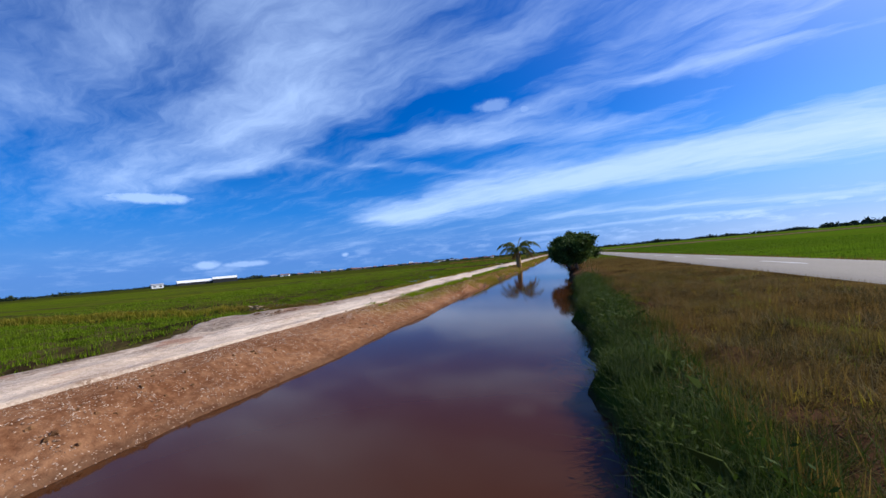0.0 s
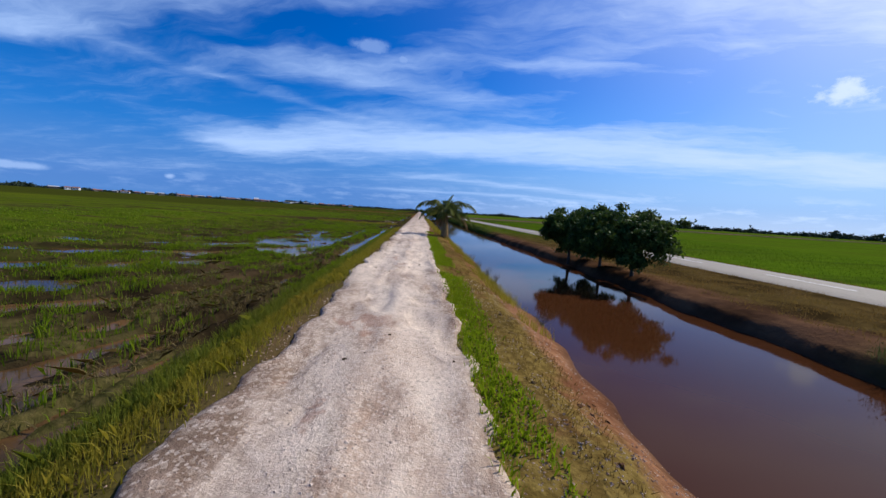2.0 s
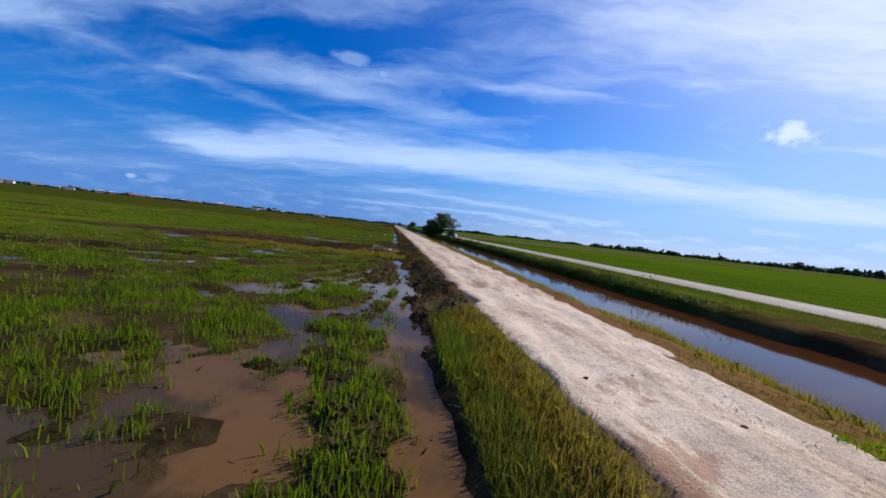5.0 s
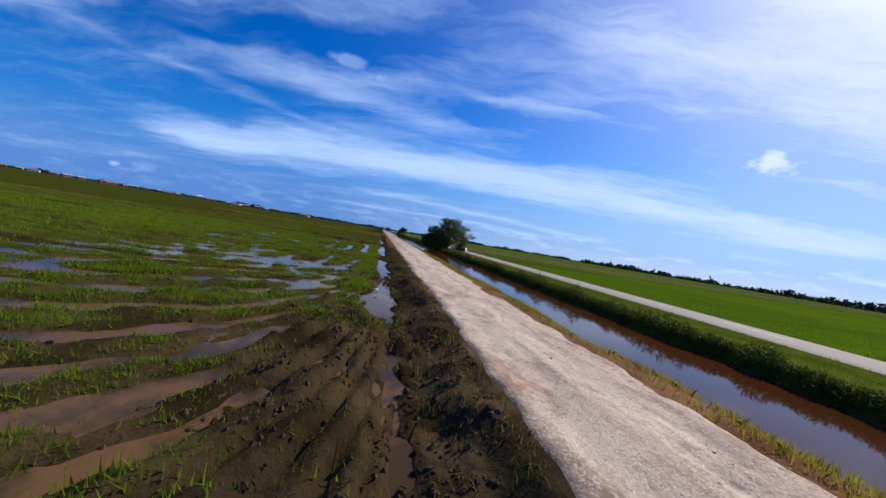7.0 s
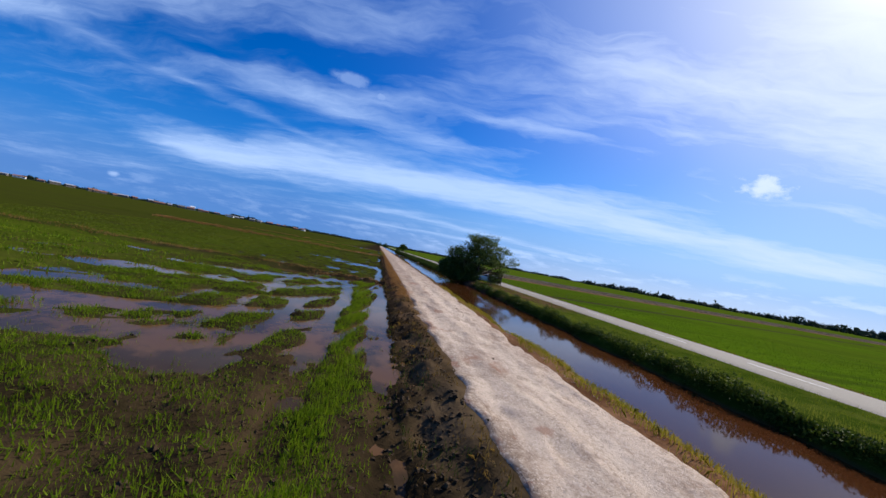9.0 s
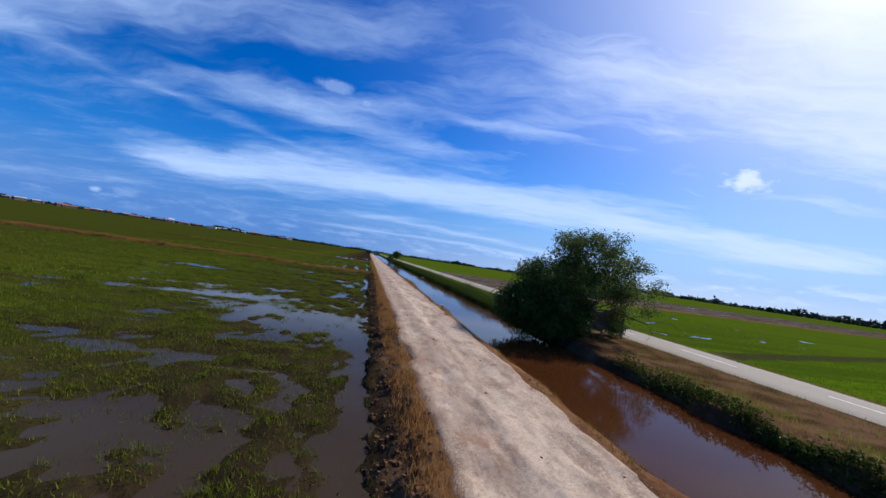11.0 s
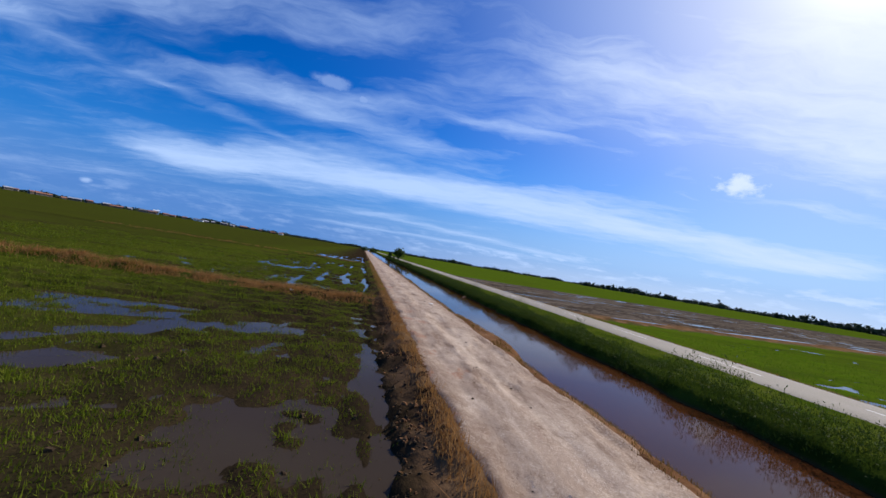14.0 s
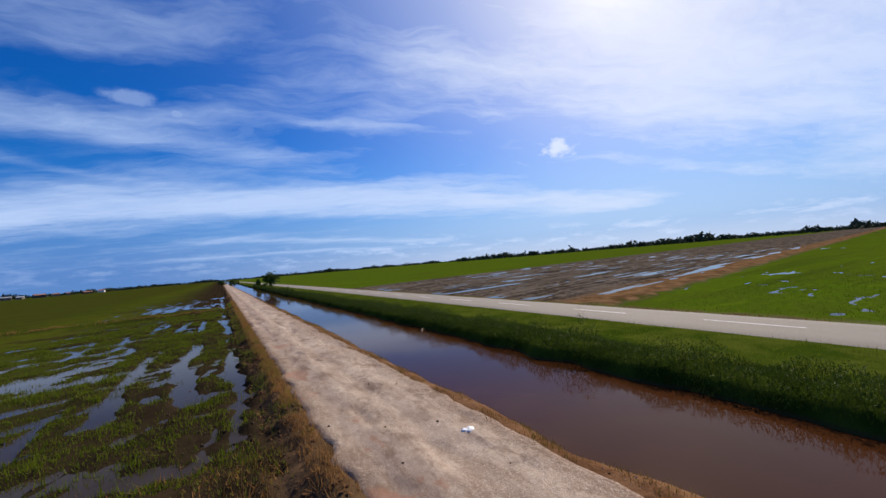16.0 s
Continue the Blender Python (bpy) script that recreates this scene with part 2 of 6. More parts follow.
    verge = N.mix(N.step(48.0, 75.0, N.m("ADD", y, N.m("MULTIPLY", n_mid, 14.0))), dry, lush)
    soil = N.mix(N.step(0.35, 0.65, N.m("ADD", N.m("MULTIPLY", n_fine, 0.5), N.m("MULTIPLY", n_mid, 0.5))), (0.145, 0.060, 0.028), (0.305, 0.155, 0.080))
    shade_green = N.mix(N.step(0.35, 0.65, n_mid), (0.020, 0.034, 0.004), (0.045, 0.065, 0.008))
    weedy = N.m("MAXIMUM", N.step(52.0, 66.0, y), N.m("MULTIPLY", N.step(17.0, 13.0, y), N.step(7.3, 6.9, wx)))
    trod = N.m("MULTIPLY", N.step(150.0, 158.0, N.m("ADD", y, N.m("MULTIPLY", n_mid, 6.0))), N.step(183.0, 176.0, y))
    weedy = N.m("MULTIPLY", weedy, N.m("SUBTRACT", 1.0, trod))
    verge = N.mix(trod, verge, N.mix(N.step(0.35, 0.65, n_mid), (0.060, 0.032, 0.018), (0.140, 0.078, 0.044)))
    raw = N.mix(N.step(0.35, 0.65, n_mid), (0.050, 0.026, 0.014), (0.130, 0.068, 0.036))
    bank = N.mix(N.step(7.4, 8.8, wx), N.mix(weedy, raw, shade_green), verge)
    yy = N.m("ADD", N.m("SUBTRACT", y, N.m("MULTIPLY", x, 0.155)), N.m("MULTIPLY", N.m("SUBTRACT", n_mid, 0.5), 5.0))
    # fields beyond the road: young rice, and one block still bare mud
    young = N.mix(N.step(0.3, 0.7, N.noise(N.pos, 2.0, 4)), (0.052, 0.100, 0.004), (0.090, 0.145, 0.008))
    young = N.mix(N.m("MULTIPLY", N.step(0.42, 0.62, n_big), 0.55), young, (0.066, 0.092, 0.008))
    strip = N.noise(N.vec(N.m("MULTIPLY", x, 0.02), N.m("MULTIPLY", y, 0.25)), 1.0, 4)
    young = N.mix(N.m("MULTIPLY", N.step(0.50, 0.66, strip), 0.8), young, (0.045, 0.075, 0.007))
    young = N.mix(N.m("MULTIPLY", N.step(0.54, 0.64, rows), 0.45), young, (0.040, 0.055, 0.008))
    young = N.mix(N.m("MULTIPLY", N.step(0.44, 0.34, rows), 0.45), young, (0.110, 0.165, 0.008))
    bare = N.m("MULTIPLY", N.step(226.0, 228.0, yy), N.step(306.0, 302.0, yy))
    fine_lines = N.noise(N.vec(N.m("MULTIPLY", x, 0.05), N.m("MULTIPLY", yy, 0.9)), 1.0, 6, 0.7)
    bare_col = N.mix(N.step(0.4, 0.6, fine_lines), (0.035, 0.026, 0.019), (0.150, 0.120, 0.092))
    edge = N.m("MULTIPLY", N.step(226.5, 228.0, yy), N.step(236.0, 232.0, yy))
    bare_col = N.mix(edge, bare_col, N.mix(N.step(0.35, 0.65, n_mid), (0.105, 0.058, 0.026), (0.215, 0.122, 0.058)))
    mottle = N.m("MULTIPLY", N.step(168.0, 180.0, yy), N.step(0.34, 0.60, N.noise(N.pos, 0.5, 6, 0.7)))
    young = N.mix(N.m("MULTIPLY", mottle, 0.50), young, (0.062, 0.080, 0.010))
    bund_y = N.m("ABSOLUTE", N.m("SUBTRACT", N.m("SUBTRACT", y, N.m("MULTIPLY", x, 0.309)), N.m("ADD", 166.8, N.m("MULTIPLY", n_mid, 1.2))))
    young = N.mix(N.step(1.6, 0.8, bund_y), young, (0.050, 0.050, 0.018))
    right = N.mix(bare, young, bare_col)
    margin = N.mix(N.step(0.4, 0.6, n_mid), (0.110, 0.080, 0.045), (0.100, 0.120, 0.030))
    right = N.mix(N.step(22.2, 20.8, wx), right, margin)
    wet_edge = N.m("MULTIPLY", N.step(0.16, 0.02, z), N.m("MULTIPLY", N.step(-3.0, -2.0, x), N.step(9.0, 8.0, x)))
    # verges left of the track
    lv_far = N.mix(N.step(0.35, 0.65, n_mid), (0.075, 0.042, 0.020), (0.165, 0.095, 0.046))
    lv_mid = N.mix(N.step(0.35, 0.65, n_mid), (0.028, 0.020, 0.011), (0.100, 0.068, 0.038))
    lv_near = N.mix(N.step(0.35, 0.65, n_mid), (0.105, 0.070, 0.030), (0.070, 0.058, 0.016))
    wet_far = N.mix(N.step(0.35, 0.65, n_mid), (0.034, 0.022, 0.013), (0.105, 0.062, 0.034))
    lv_far = N.mix(N.m("MULTIPLY", N.step(-5.7, -6.1, wx), 0.85), lv_far, wet_far)
    lv = N.mix(N.step(120.0, 140.0, y), N.mix(N.step(50.0, 62.0, y), lv_near, lv_mid), lv_far)
    col = N.mix(N.step(-6.9, -6.2, N.m("SUBTRACT", wx, N.m("MULTIPLY", N.step(56.0, 62.0, y), 0.1))), left, lv)
    mat_cover = N.mix(N.step(0.4, 0.6, n_fine), (0.115, 0.075, 0.020), (0.190, 0.130, 0.036))
    green_cover = N.mix(N.step(0.4, 0.6, n_fine), (0.105, 0.125, 0.010), (0.170, 0.175, 0.018))
    nx = N.m("ADD", x, N.m("MULTIPLY", N.m("SUBTRACT", n_mid, 0.5), 0.9))
    covered = N.m("MULTIPLY", N.m("MULTIPLY", N.step(-0.6, -1.0, nx), N.step(6.0, 11.0, N.m("ADD", y, N.m("MULTIPLY", n_mid, 5.0)))), N.step(0.30, 0.45, n_mid))
    canal_side = N.mix(covered, soil, mat_cover)
    fresh = N.m("MULTIPLY", N.step(-1.75, -2.1, nx), N.m("MULTIPLY", N.step(11.0, 14.0, y), N.step(56.0, 40.0, y)))
    canal_side = N.mix(N.m("MULTIPLY", fresh, N.step(0.45, 0.55, N.noise(N.pos, 0.22, 4))), canal_side, green_cover)
    col = N.mix(N.step(-3.6, -2.4, x), col, N.mix(N.step(44.0, 60.0, y), canal_side, N.mix(0.5, lv_far, soil)))
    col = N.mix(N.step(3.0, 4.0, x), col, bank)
    col = N.mix(N.step(19.0, 19.6, x), col, right)
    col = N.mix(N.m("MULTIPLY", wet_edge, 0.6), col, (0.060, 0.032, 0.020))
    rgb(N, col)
    N.put(N.bsdf.inputs["Roughness"], N.m("ADD", 0.6, N.m("MULTIPLY", N.step(-9.5, -6.9, x), 0.35)))
    n_grain = N.noise(N.pos, 2.6, 5, 0.65)
    bump(N, N.m("ADD", N.m("MULTIPLY", n_grain, 1.0), N.m("MULTIPLY", n_fine, 0.35)), 0.7, 0.10)
    return mat


def track_material():
    mat, N = material("pale_gravel", 0.95, 0.15)
    x, y, z = N.xyz(N.pos)
    grit = N.noise(N.pos, 34.0, 4, 0.7)
    peb = N.add("ShaderNodeTexVoronoi", {"Vector": N.pos, "Scale": 11.0, "Randomness": 1.0})
    peb_tone = N.xyz(peb.outputs["Color"])[0]
    worn = N.noise(N.vec(x, N.m("MULTIPLY", y, 0.6)), 1.7, 7, 0.68)
    stain = N.noise(N.vec(x, N.m("MULTIPLY", y, 0.35), 4.0), 0.55, 6, 0.65)
    wide = N.noise(N.vec(N.m("MULTIPLY", x, 0.5), N.m("MULTIPLY", y, 0.10), 2.0), 1.0, 4, 0.6)
    col = N.mix(N.step(0.34, 0.56, worn), (0.465, 0.325, 0.225), (0.740, 0.565, 0.412))
    # two packed wheel lines with loose stone between
    wob = N.m("ADD", x, N.m("MULTIPLY", N.m("SUBTRACT", stain, 0.5), 1.1))
    w1, w2 = N.m("ABSOLUTE", N.m("ADD", wob, 4.75)), N.m("ABSOLUTE", N.m("ADD", wob, 3.10))
    rut = N.m("MULTIPLY", N.m("MAXIMUM", N.step(0.50, 0.12, w1), N.step(0.50, 0.12, w2)), N.step(0.30, 0.55, worn))
    col = N.mix(N.m("MULTIPLY", rut, 0.60), col, (0.690, 0.550, 0.420))
    mid = N.m("MULTIPLY", N.step(0.34, 0.08, N.m("ABSOLUTE", N.m("ADD", wob, 4.0))), N.step(0.36, 0.54, worn))
    col = N.mix(N.m("MULTIPLY", mid, 0.55), col, N.mix(N.step(0.4, 0.6, grit), (0.190, 0.145, 0.105), (0.420, 0.350, 0.285)))
    col = N.mix(N.m("MULTIPLY", N.step(0.51, 0.60, stain), 0.68), col, (0.310, 0.188, 0.122))
    col = N.mix(N.m("MULTIPLY", N.step(0.50, 0.66, wide), 0.40), col, (0.300, 0.205, 0.140))
    side = N.m("MULTIPLY", N.step(-4.5, -5.3, N.m("ADD", x, N.m("MULTIPLY", N.m("SUBTRACT", worn, 0.5), 1.6))), N.step(0.30, 0.55, stain))
    side = N.m("MAXIMUM", side, N.m("MULTIPLY", N.step(-4.85, -5.35, N.m("ADD", x, N.m("MULTIPLY", N.m("SUBTRACT", worn, 0.5), 2.2))), N.step(50.0, 60.0, y)))
    col = N.mix(N.m("MULTIPLY", side, 0.8), col, (0.225, 0.145, 0.090))
    pits = N.step(0.60, 0.65, N.noise(N.vec(x, N.m("MULTIPLY", y, 0.8), 9.0), 0.95, 5, 0.6))
    col = N.mix(N.m("MULTIPLY", pits, 0.72), col, (0.205, 0.132, 0.086))
    xe = N.m("ADD", x, N.m("MULTIPLY", N.m("SUBTRACT", worn, 0.5), 1.8))
    edge = N.m("MAXIMUM", N.m("MULTIPLY", N.step(-3.0, -2.3, xe), N.step(58.0, 44.0, y)), N.step(-1.7, -0.9, xe))
    col = N.mix(N.m("MULTIPLY", edge, 0.85), col, (0.205, 0.118, 0.070))
    early = N.m("MULTIPLY", N.m("MULTIPLY", N.step(-4.0, -4.7, xe), N.step(26.0, 11.0, y)), N.step(0.32, 0.44, stain))
    col = N.mix(N.m("MULTIPLY", early, 0.8), col, N.mix(N.step(0.4, 0.6, worn), (0.200, 0.125, 0.080), (0.300, 0.205, 0.145)))
    turnout = N.m("MULTIPLY", N.step(-4.9, -5.5, xe), N.step(14.0, 9.0, y))
    col = N.mix(N.m("MULTIPLY", turnout, 0.9), col, N.mix(N.step(0.38, 0.58, worn), (0.130, 0.095, 0.066), (0.275, 0.200, 0.145)))
    col = N.mix(N.m("MULTIPLY", N.step(0.60, 0.95, peb_tone), 0.42), col, (0.640, 0.520, 0.405))
    col = N.mix(N.m("MULTIPLY", N.step(0.24, 0.05, peb_tone), 0.34), col, (0.200, 0.142, 0.100))
    col = N.mix(N.m("MULTIPLY", N.step(0.44, 0.34, grit), 0.42), col, (0.200, 0.140, 0.098))
    pale = N.m("MULTIPLY", N.step(72.0, 48.0, y), N.m("MAXIMUM", N.step(14.0, 24.0, y), N.step(-4.7, -4.0, xe)))
    col = N.mix(N.m("MULTIPLY", pale, N.m("MULTIPLY", N.step(0.58, 0.42, stain), 0.42)), col, (0.800, 0.665, 0.525))
    late = N.m("MULTIPLY", N.step(178.0, 198.0, y), N.step(0.44, 0.56, N.noise(N.vec(x, N.m("MULTIPLY", y, 0.3), 6.0), 0.8, 6, 0.65)))
    col = N.mix(N.m("MULTIPLY", late, 0.6), col, (0.290, 0.185, 0.122))
    col = N.mix(N.m("MULTIPLY", N.step(52.0, 90.0, y), 0.30), col, (0.320, 0.235, 0.170))
    # scored lines along the way, chips, and brown soil worked up in patches
    score = N.noise(N.vec(N.m("MULTIPLY", wob, 5.0), N.m("MULTIPLY", y, 0.22), 3.0), 1.0, 5, 0.6)
    col = N.mix(N.m("MULTIPLY", N.step(0.54, 0.70, score), 0.26), col, (0.270, 0.190, 0.135))
    col = N.mix(N.m("MULTIPLY", N.step(0.46, 0.32, score), 0.40), col, (0.710, 0.560, 0.430))
    chip = N.add("ShaderNodeTexVoronoi", {"Vector": N.pos, "Scale": 30.0, "Randomness": 1.0})
    chip_tone = N.xyz(chip.outputs["Color"])[1]
    col = N.mix(N.m("MULTIPLY", N.step(0.72, 0.95, chip_tone), 0.55), col, (0.700, 0.575, 0.455))
    col = N.mix(N.m("MULTIPLY", N.step(0.20, 0.04, chip_tone), 0.40), col, (0.150, 0.105, 0.072))
    worked = N.noise(N.vec(x, N.m("MULTIPLY", y, 0.5), 12.0), 1.15, 7, 0.68)
    col = N.mix(N.m("MULTIPLY", N.step(0.53, 0.60, worked), N.m("ADD", 0.22, N.m("MULTIPLY", N.step(130.0, 190.0, y), 0.48))), col, (0.215, 0.138, 0.092))
    col = N.mix(N.m("MULTIPLY", N.step(128.0, 165.0, y), N.m("ADD", 0.24, N.m("MULTIPLY", N.m("MULTIPLY", N.step(-3.2, -4.3, xe), N.step(0.36, 0.52, worked)), 0.42))), col, (0.225, 0.145, 0.098))
    # cream limestone packed by wheels, and reddish laterite showing through in blots
    packed = N.noise(N.vec(N.m("MULTIPLY", wob, 1.6), N.m("MULTIPLY", y, 0.40), 15.0), 1.3, 8, 0.72)
    clean = N.m("MULTIPLY", N.step(0.40, 0.54, packed), N.m("MULTIPLY", N.step(-5.3, -4.6, xe), N.step(-1.6, -2.4, xe)))
    col = N.mix(N.m("MULTIPLY", clean, N.mix(N.step(55.0, 90.0, y), (0.36, 0.36, 0.36), (0.20, 0.20, 0.20))), col, (0.770, 0.615, 0.475))
    blot = N.m("MULTIPLY", N.step(0.565, 0.61, N.noise(N.vec(x, N.m("MULTIPLY", y, 0.55), 21.0), 0.75, 7, 0.66)), N.step(-3.2, -4.2, xe))
    col = N.mix(N.m("MULTIPLY", blot, 0.62), col, (0.330, 0.165, 0.100))
    rgb(N, col)
    bump(N, N.m("ADD", N.m("MULTIPLY", grit, 0.8), N.m("ADD", N.m("MULTIPLY", peb_tone, 0.25), N.m("MULTIPLY", worn, 1.5))), 0.6, 0.05)
    return mat


def road_material():
    mat, N = material("worn_asphalt", 0.85, 0.3)
    x, y, z = N.xyz(N.pos)
    g, s = N.noise(N.pos, 55.0, 3), N.noise(N.vec(N.m("MULTIPLY", x, 1.2), N.m("MULTIPLY", y, 0.12)), 1.0, 5)
    col = N.mix(N.step(0.3, 0.7, g), (0.205, 0.174, 0.132), (0.310, 0.268, 0.210))
    col = N.mix(N.m("MULTIPLY", N.step(0.45, 0.68, s), 0.5), col, (0.285, 0.243, 0.200))
    rgb(N, col)
    bump(N, g, 0.3, 0.01)
    return mat


def water_material(name, body, rough, ripple, size, dark=None, spec=0.15):
    mat, N = material(name, rough, spec)
    N.bsdf.inputs["IOR"].default_value = 1.33
    n = N.noise(N.pos, 0.12, 4)
    x, y, z = N.xyz(N.pos)
    col = N.mix(N.step(0.35, 0.65, n), body, tuple(c * 1.25 for c in body))
    if dark:
        shoal = N.noise(N.vec(x, N.m("MULTIPLY", y, 0.7), 3.0), 0.55, 6, 0.65)
        col = N.mix(N.m("MULTIPLY", N.step(0.44, 0.58, shoal), 0.75), col, (0.030, 0.022, 0.010))
        col = N.mix(N.step(148.0, 172.0, N.m("ADD", y, N.m("MULTIPLY", n, 24.0))), col, dark)
    rgb(N, col)
    w = N.noise(N.vec(N.m("MULTIPLY", x, 1.0), N.m("MULTIPLY", y, 0.6)), size, 3)
    bump(N, w, ripple, 0.02)
    return mat


M_EARTH, M_TRACK, M_ROAD = ground_material(), track_material(), road_material()
M_CANAL = water_material("muddy_canal_water", (0.050, 0.0175, 0.0060), 0.06, 0.03, 1.6, spec=0.15)
M_PADDY = water_material("muddy_paddy_water", (0.112, 0.058, 0.023), 0.07, 0.06, 2.5, (0.044, 0.031, 0.019), 0.075)
M_PAINT = plain("road_paint", (0.62, 0.60, 0.56), (0.78, 0.77, 0.74), 3.0, 0.7)
M_BARK = plain("bark", (0.060, 0.045, 0.032), (0.130, 0.100, 0.075), 5.0, 0.95, 0.1, 0.6, 0.03)
M_PALMBARK = plain("palm_bark", (0.210, 0.135, 0.055), (0.400, 0.270, 0.115), 6.0, 0.95, 0.1, 0.7, 0.03)
M_LEAF = leafy("dark_leaf", (0.026, 0.054, 0.010), (0.110, 0.160, 0.034), (0.055, 0.095, 0.018), 0.5, 0.25)
# upper crown of the big tree: sunlit look put into a lighter leaf colour
M_LEAF2 = leafy("sunlit_fig_leaf", (0.034, 0.062, 0.012), (0.175, 0.225, 0.060), (0.085, 0.125, 0.030), 0.65, 0.32)
M_PALM = leafy("palm_leaf", (0.095, 0.125, 0.024), (0.215, 0.225, 0.056), (0.150, 0.170, 0.036), 0.5, 0.5)
M_DEADPALM = leafy("dead_palm_leaf", (0.160, 0.095, 0.035), (0.280, 0.180, 0.070), (0.200, 0.120, 0.050))
M_RICE = leafy("rice_blade", (0.086, 0.146, 0.005), (0.200, 0.276, 0.011), (0.142, 0.192, 0.009), 0.65, 0.48)
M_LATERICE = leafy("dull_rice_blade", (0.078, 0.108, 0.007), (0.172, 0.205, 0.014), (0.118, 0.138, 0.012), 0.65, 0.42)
M_GRASS = leafy("yellow_green_grass", (0.170, 0.165, 0.012), (0.350, 0.285, 0.034), (0.300, 0.215, 0.034), 0.65, 0.5)
M_BRIGHT = leafy("fresh_green_grass", (0.150, 0.225, 0.005), (0.260, 0.335, 0.012), (0.200, 0.250, 0.010), 0.65, 0.45)
M_YOUNG = leafy("young_rice_blade", (0.054, 0.108, 0.004), (0.094, 0.155, 0.007), (0.078, 0.120, 0.006), 0.65, 0.4)
M_STRAW = leafy("dry_orange_grass", (0.230, 0.105, 0.032), (0.430, 0.230, 0.080), (0.320, 0.155, 0.050), 0.65, 0.45)
M_DRYB = leafy("dry_brown_grass", (0.095, 0.056, 0.014), (0.250, 0.155, 0.042), (0.135, 0.108, 0.020), 0.65, 0.45)
M_HEDGE = leafy("bank_weed_leaf", (0.023, 0.046, 0.005), (0.076, 0.108, 0.014), (0.043, 0.069, 0.008), 0.65, 0.30)
M_FAR = leafy("far_foliage", (0.026, 0.042, 0.026), (0.046, 0.066, 0.040), (0.034, 0.052, 0.034), 0.8, 0.1)
M_CLOD = plain("mud_clod", (0.030, 0.019, 0.010), (0.095, 0.060, 0.031), 6.0, 0.9, 0.1, 0.5, 0.03)
M_STONE = plain("limestone_chip", (0.36, 0.265, 0.195), (0.70, 0.57, 0.45), 9.0, 0.9, 0.2, 0.3, 0.01)
M_WOOD = plain("weathered_wood", (0.26, 0.17, 0.09), (0.48, 0.35, 0.20), 7.0, 0.85, 0.2, 0.4, 0.01)
M_GREYWOOD = plain("grey_wood", (0.10, 0.085, 0.07), (0.22, 0.19, 0.16), 6.0, 0.9, 0.2, 0.4, 0.01)
M_WHITE = plain("white_wall", (0.70, 0.70, 0.68), (0.84, 0.84, 0.82), 0.4, 0.8, 0.2, 0.0)
M_ROOF = plain("zinc_roof", (0.30, 0.30, 0.31), (0.46, 0.46, 0.47), 1.5, 0.5, 0.4, 0.2, 0.02)
M_REDROOF = plain("red_roof", (0.24, 0.11, 0.07), (0.36, 0.17, 0.11), 0.5, 0.8, 0.2, 0.2, 0.02)
M_DARK = plain("dark_opening", (0.02, 0.02, 0.022), (0.04, 0.04, 0.042), 1.0, 0.6, 0.3, 0.0)
M_BAG = plain("white_plastic", (0.70, 0.70, 0.68), (0.85, 0.85, 0.84), 8.0, 0.35, 0.4, 0.4, 0.02)
M_HEAP = leafy("cut_rice_straw", (0.095, 0.070, 0.022), (0.290, 0.220, 0.090), (0.130, 0.098, 0.032))
M_STUBBLE = leafy("trodden_stubble", (0.030, 0.026, 0.008), (0.095, 0.075, 0.022), (0.050, 0.052, 0.012), 0.75, 0.3)
M_SOFT = leafy("soft_grey_green_grass", (0.050, 0.078, 0.022), (0.120, 0.150, 0.050), (0.075, 0.100, 0.030), 0.7, 0.4)
M_VERGE = leafy("olive_verge_grass", (0.105, 0.135, 0.012), (0.215, 0.225, 0.028), (0.155, 0.160, 0.020), 0.65, 0.48)


# ---------------------------------------------------------------- numbers: noise and shapes
def hashed(i, j, seed):
    n = np.sin(i * 127.1 + j * 311.7 + seed * 74.7) * 43758.5453
    return n - np.floor(n)


def vnoise(x, y, seed=0):
    i, j = np.floor(x), np.floor(y)
    f, g = x - i, y - j
    f, g = f * f * (3 - 2 * f), g * g * (3 - 2 * g)
    a, b = hashed(i, j, seed), hashed(i + 1, j, seed)
    c, d = hashed(i, j + 1, seed), hashed(i + 1, j + 1, seed)
    return (a * (1 - f) + b * f) * (1 - g) + (c * (1 - f) + d * f) * g


def fbm(x, y, seed=0, octaves=4):
    s, amp, tot = 0.0, 1.0, 0.0
    for k in range(octaves):
        s, tot = s + amp * vnoise(x * 2 ** k, y * 2 ** k, seed + k), tot + amp
        amp *= 0.5
    return s / tot


def smooth(lo, hi, x):
    t = np.clip((x - lo) / (hi - lo), 0, 1)
    return t * t * (3 - 2 * t)


PADDY_LEVEL, RIGHT_LEVEL = 0.15, 0.03


def wetness(x, y):
    """Where the left paddy lies low: standing water by the track, drier and greener away from it."""
    w = fbm(x / 9.0, y / 13.0, 11, 3)
    near = smooth(-34, -9, x)
    rows = 0.0
    for y0, y1, k in ((28, 42, 1.1), (60, 76, 0.7), (82, 101, 0.5), (117, 141, 0.65), (153, 176, 0.45), (188, 210, 0.45), (223, 258, 0.55)):
        rows = rows + k * smooth(y0 - 3, y0 + 2, y) * (1 - smooth(y1 - 2, y1 + 3, y))
    return smooth(0.42, 0.60, w + 0.16 * (rows - 0.6)) * near


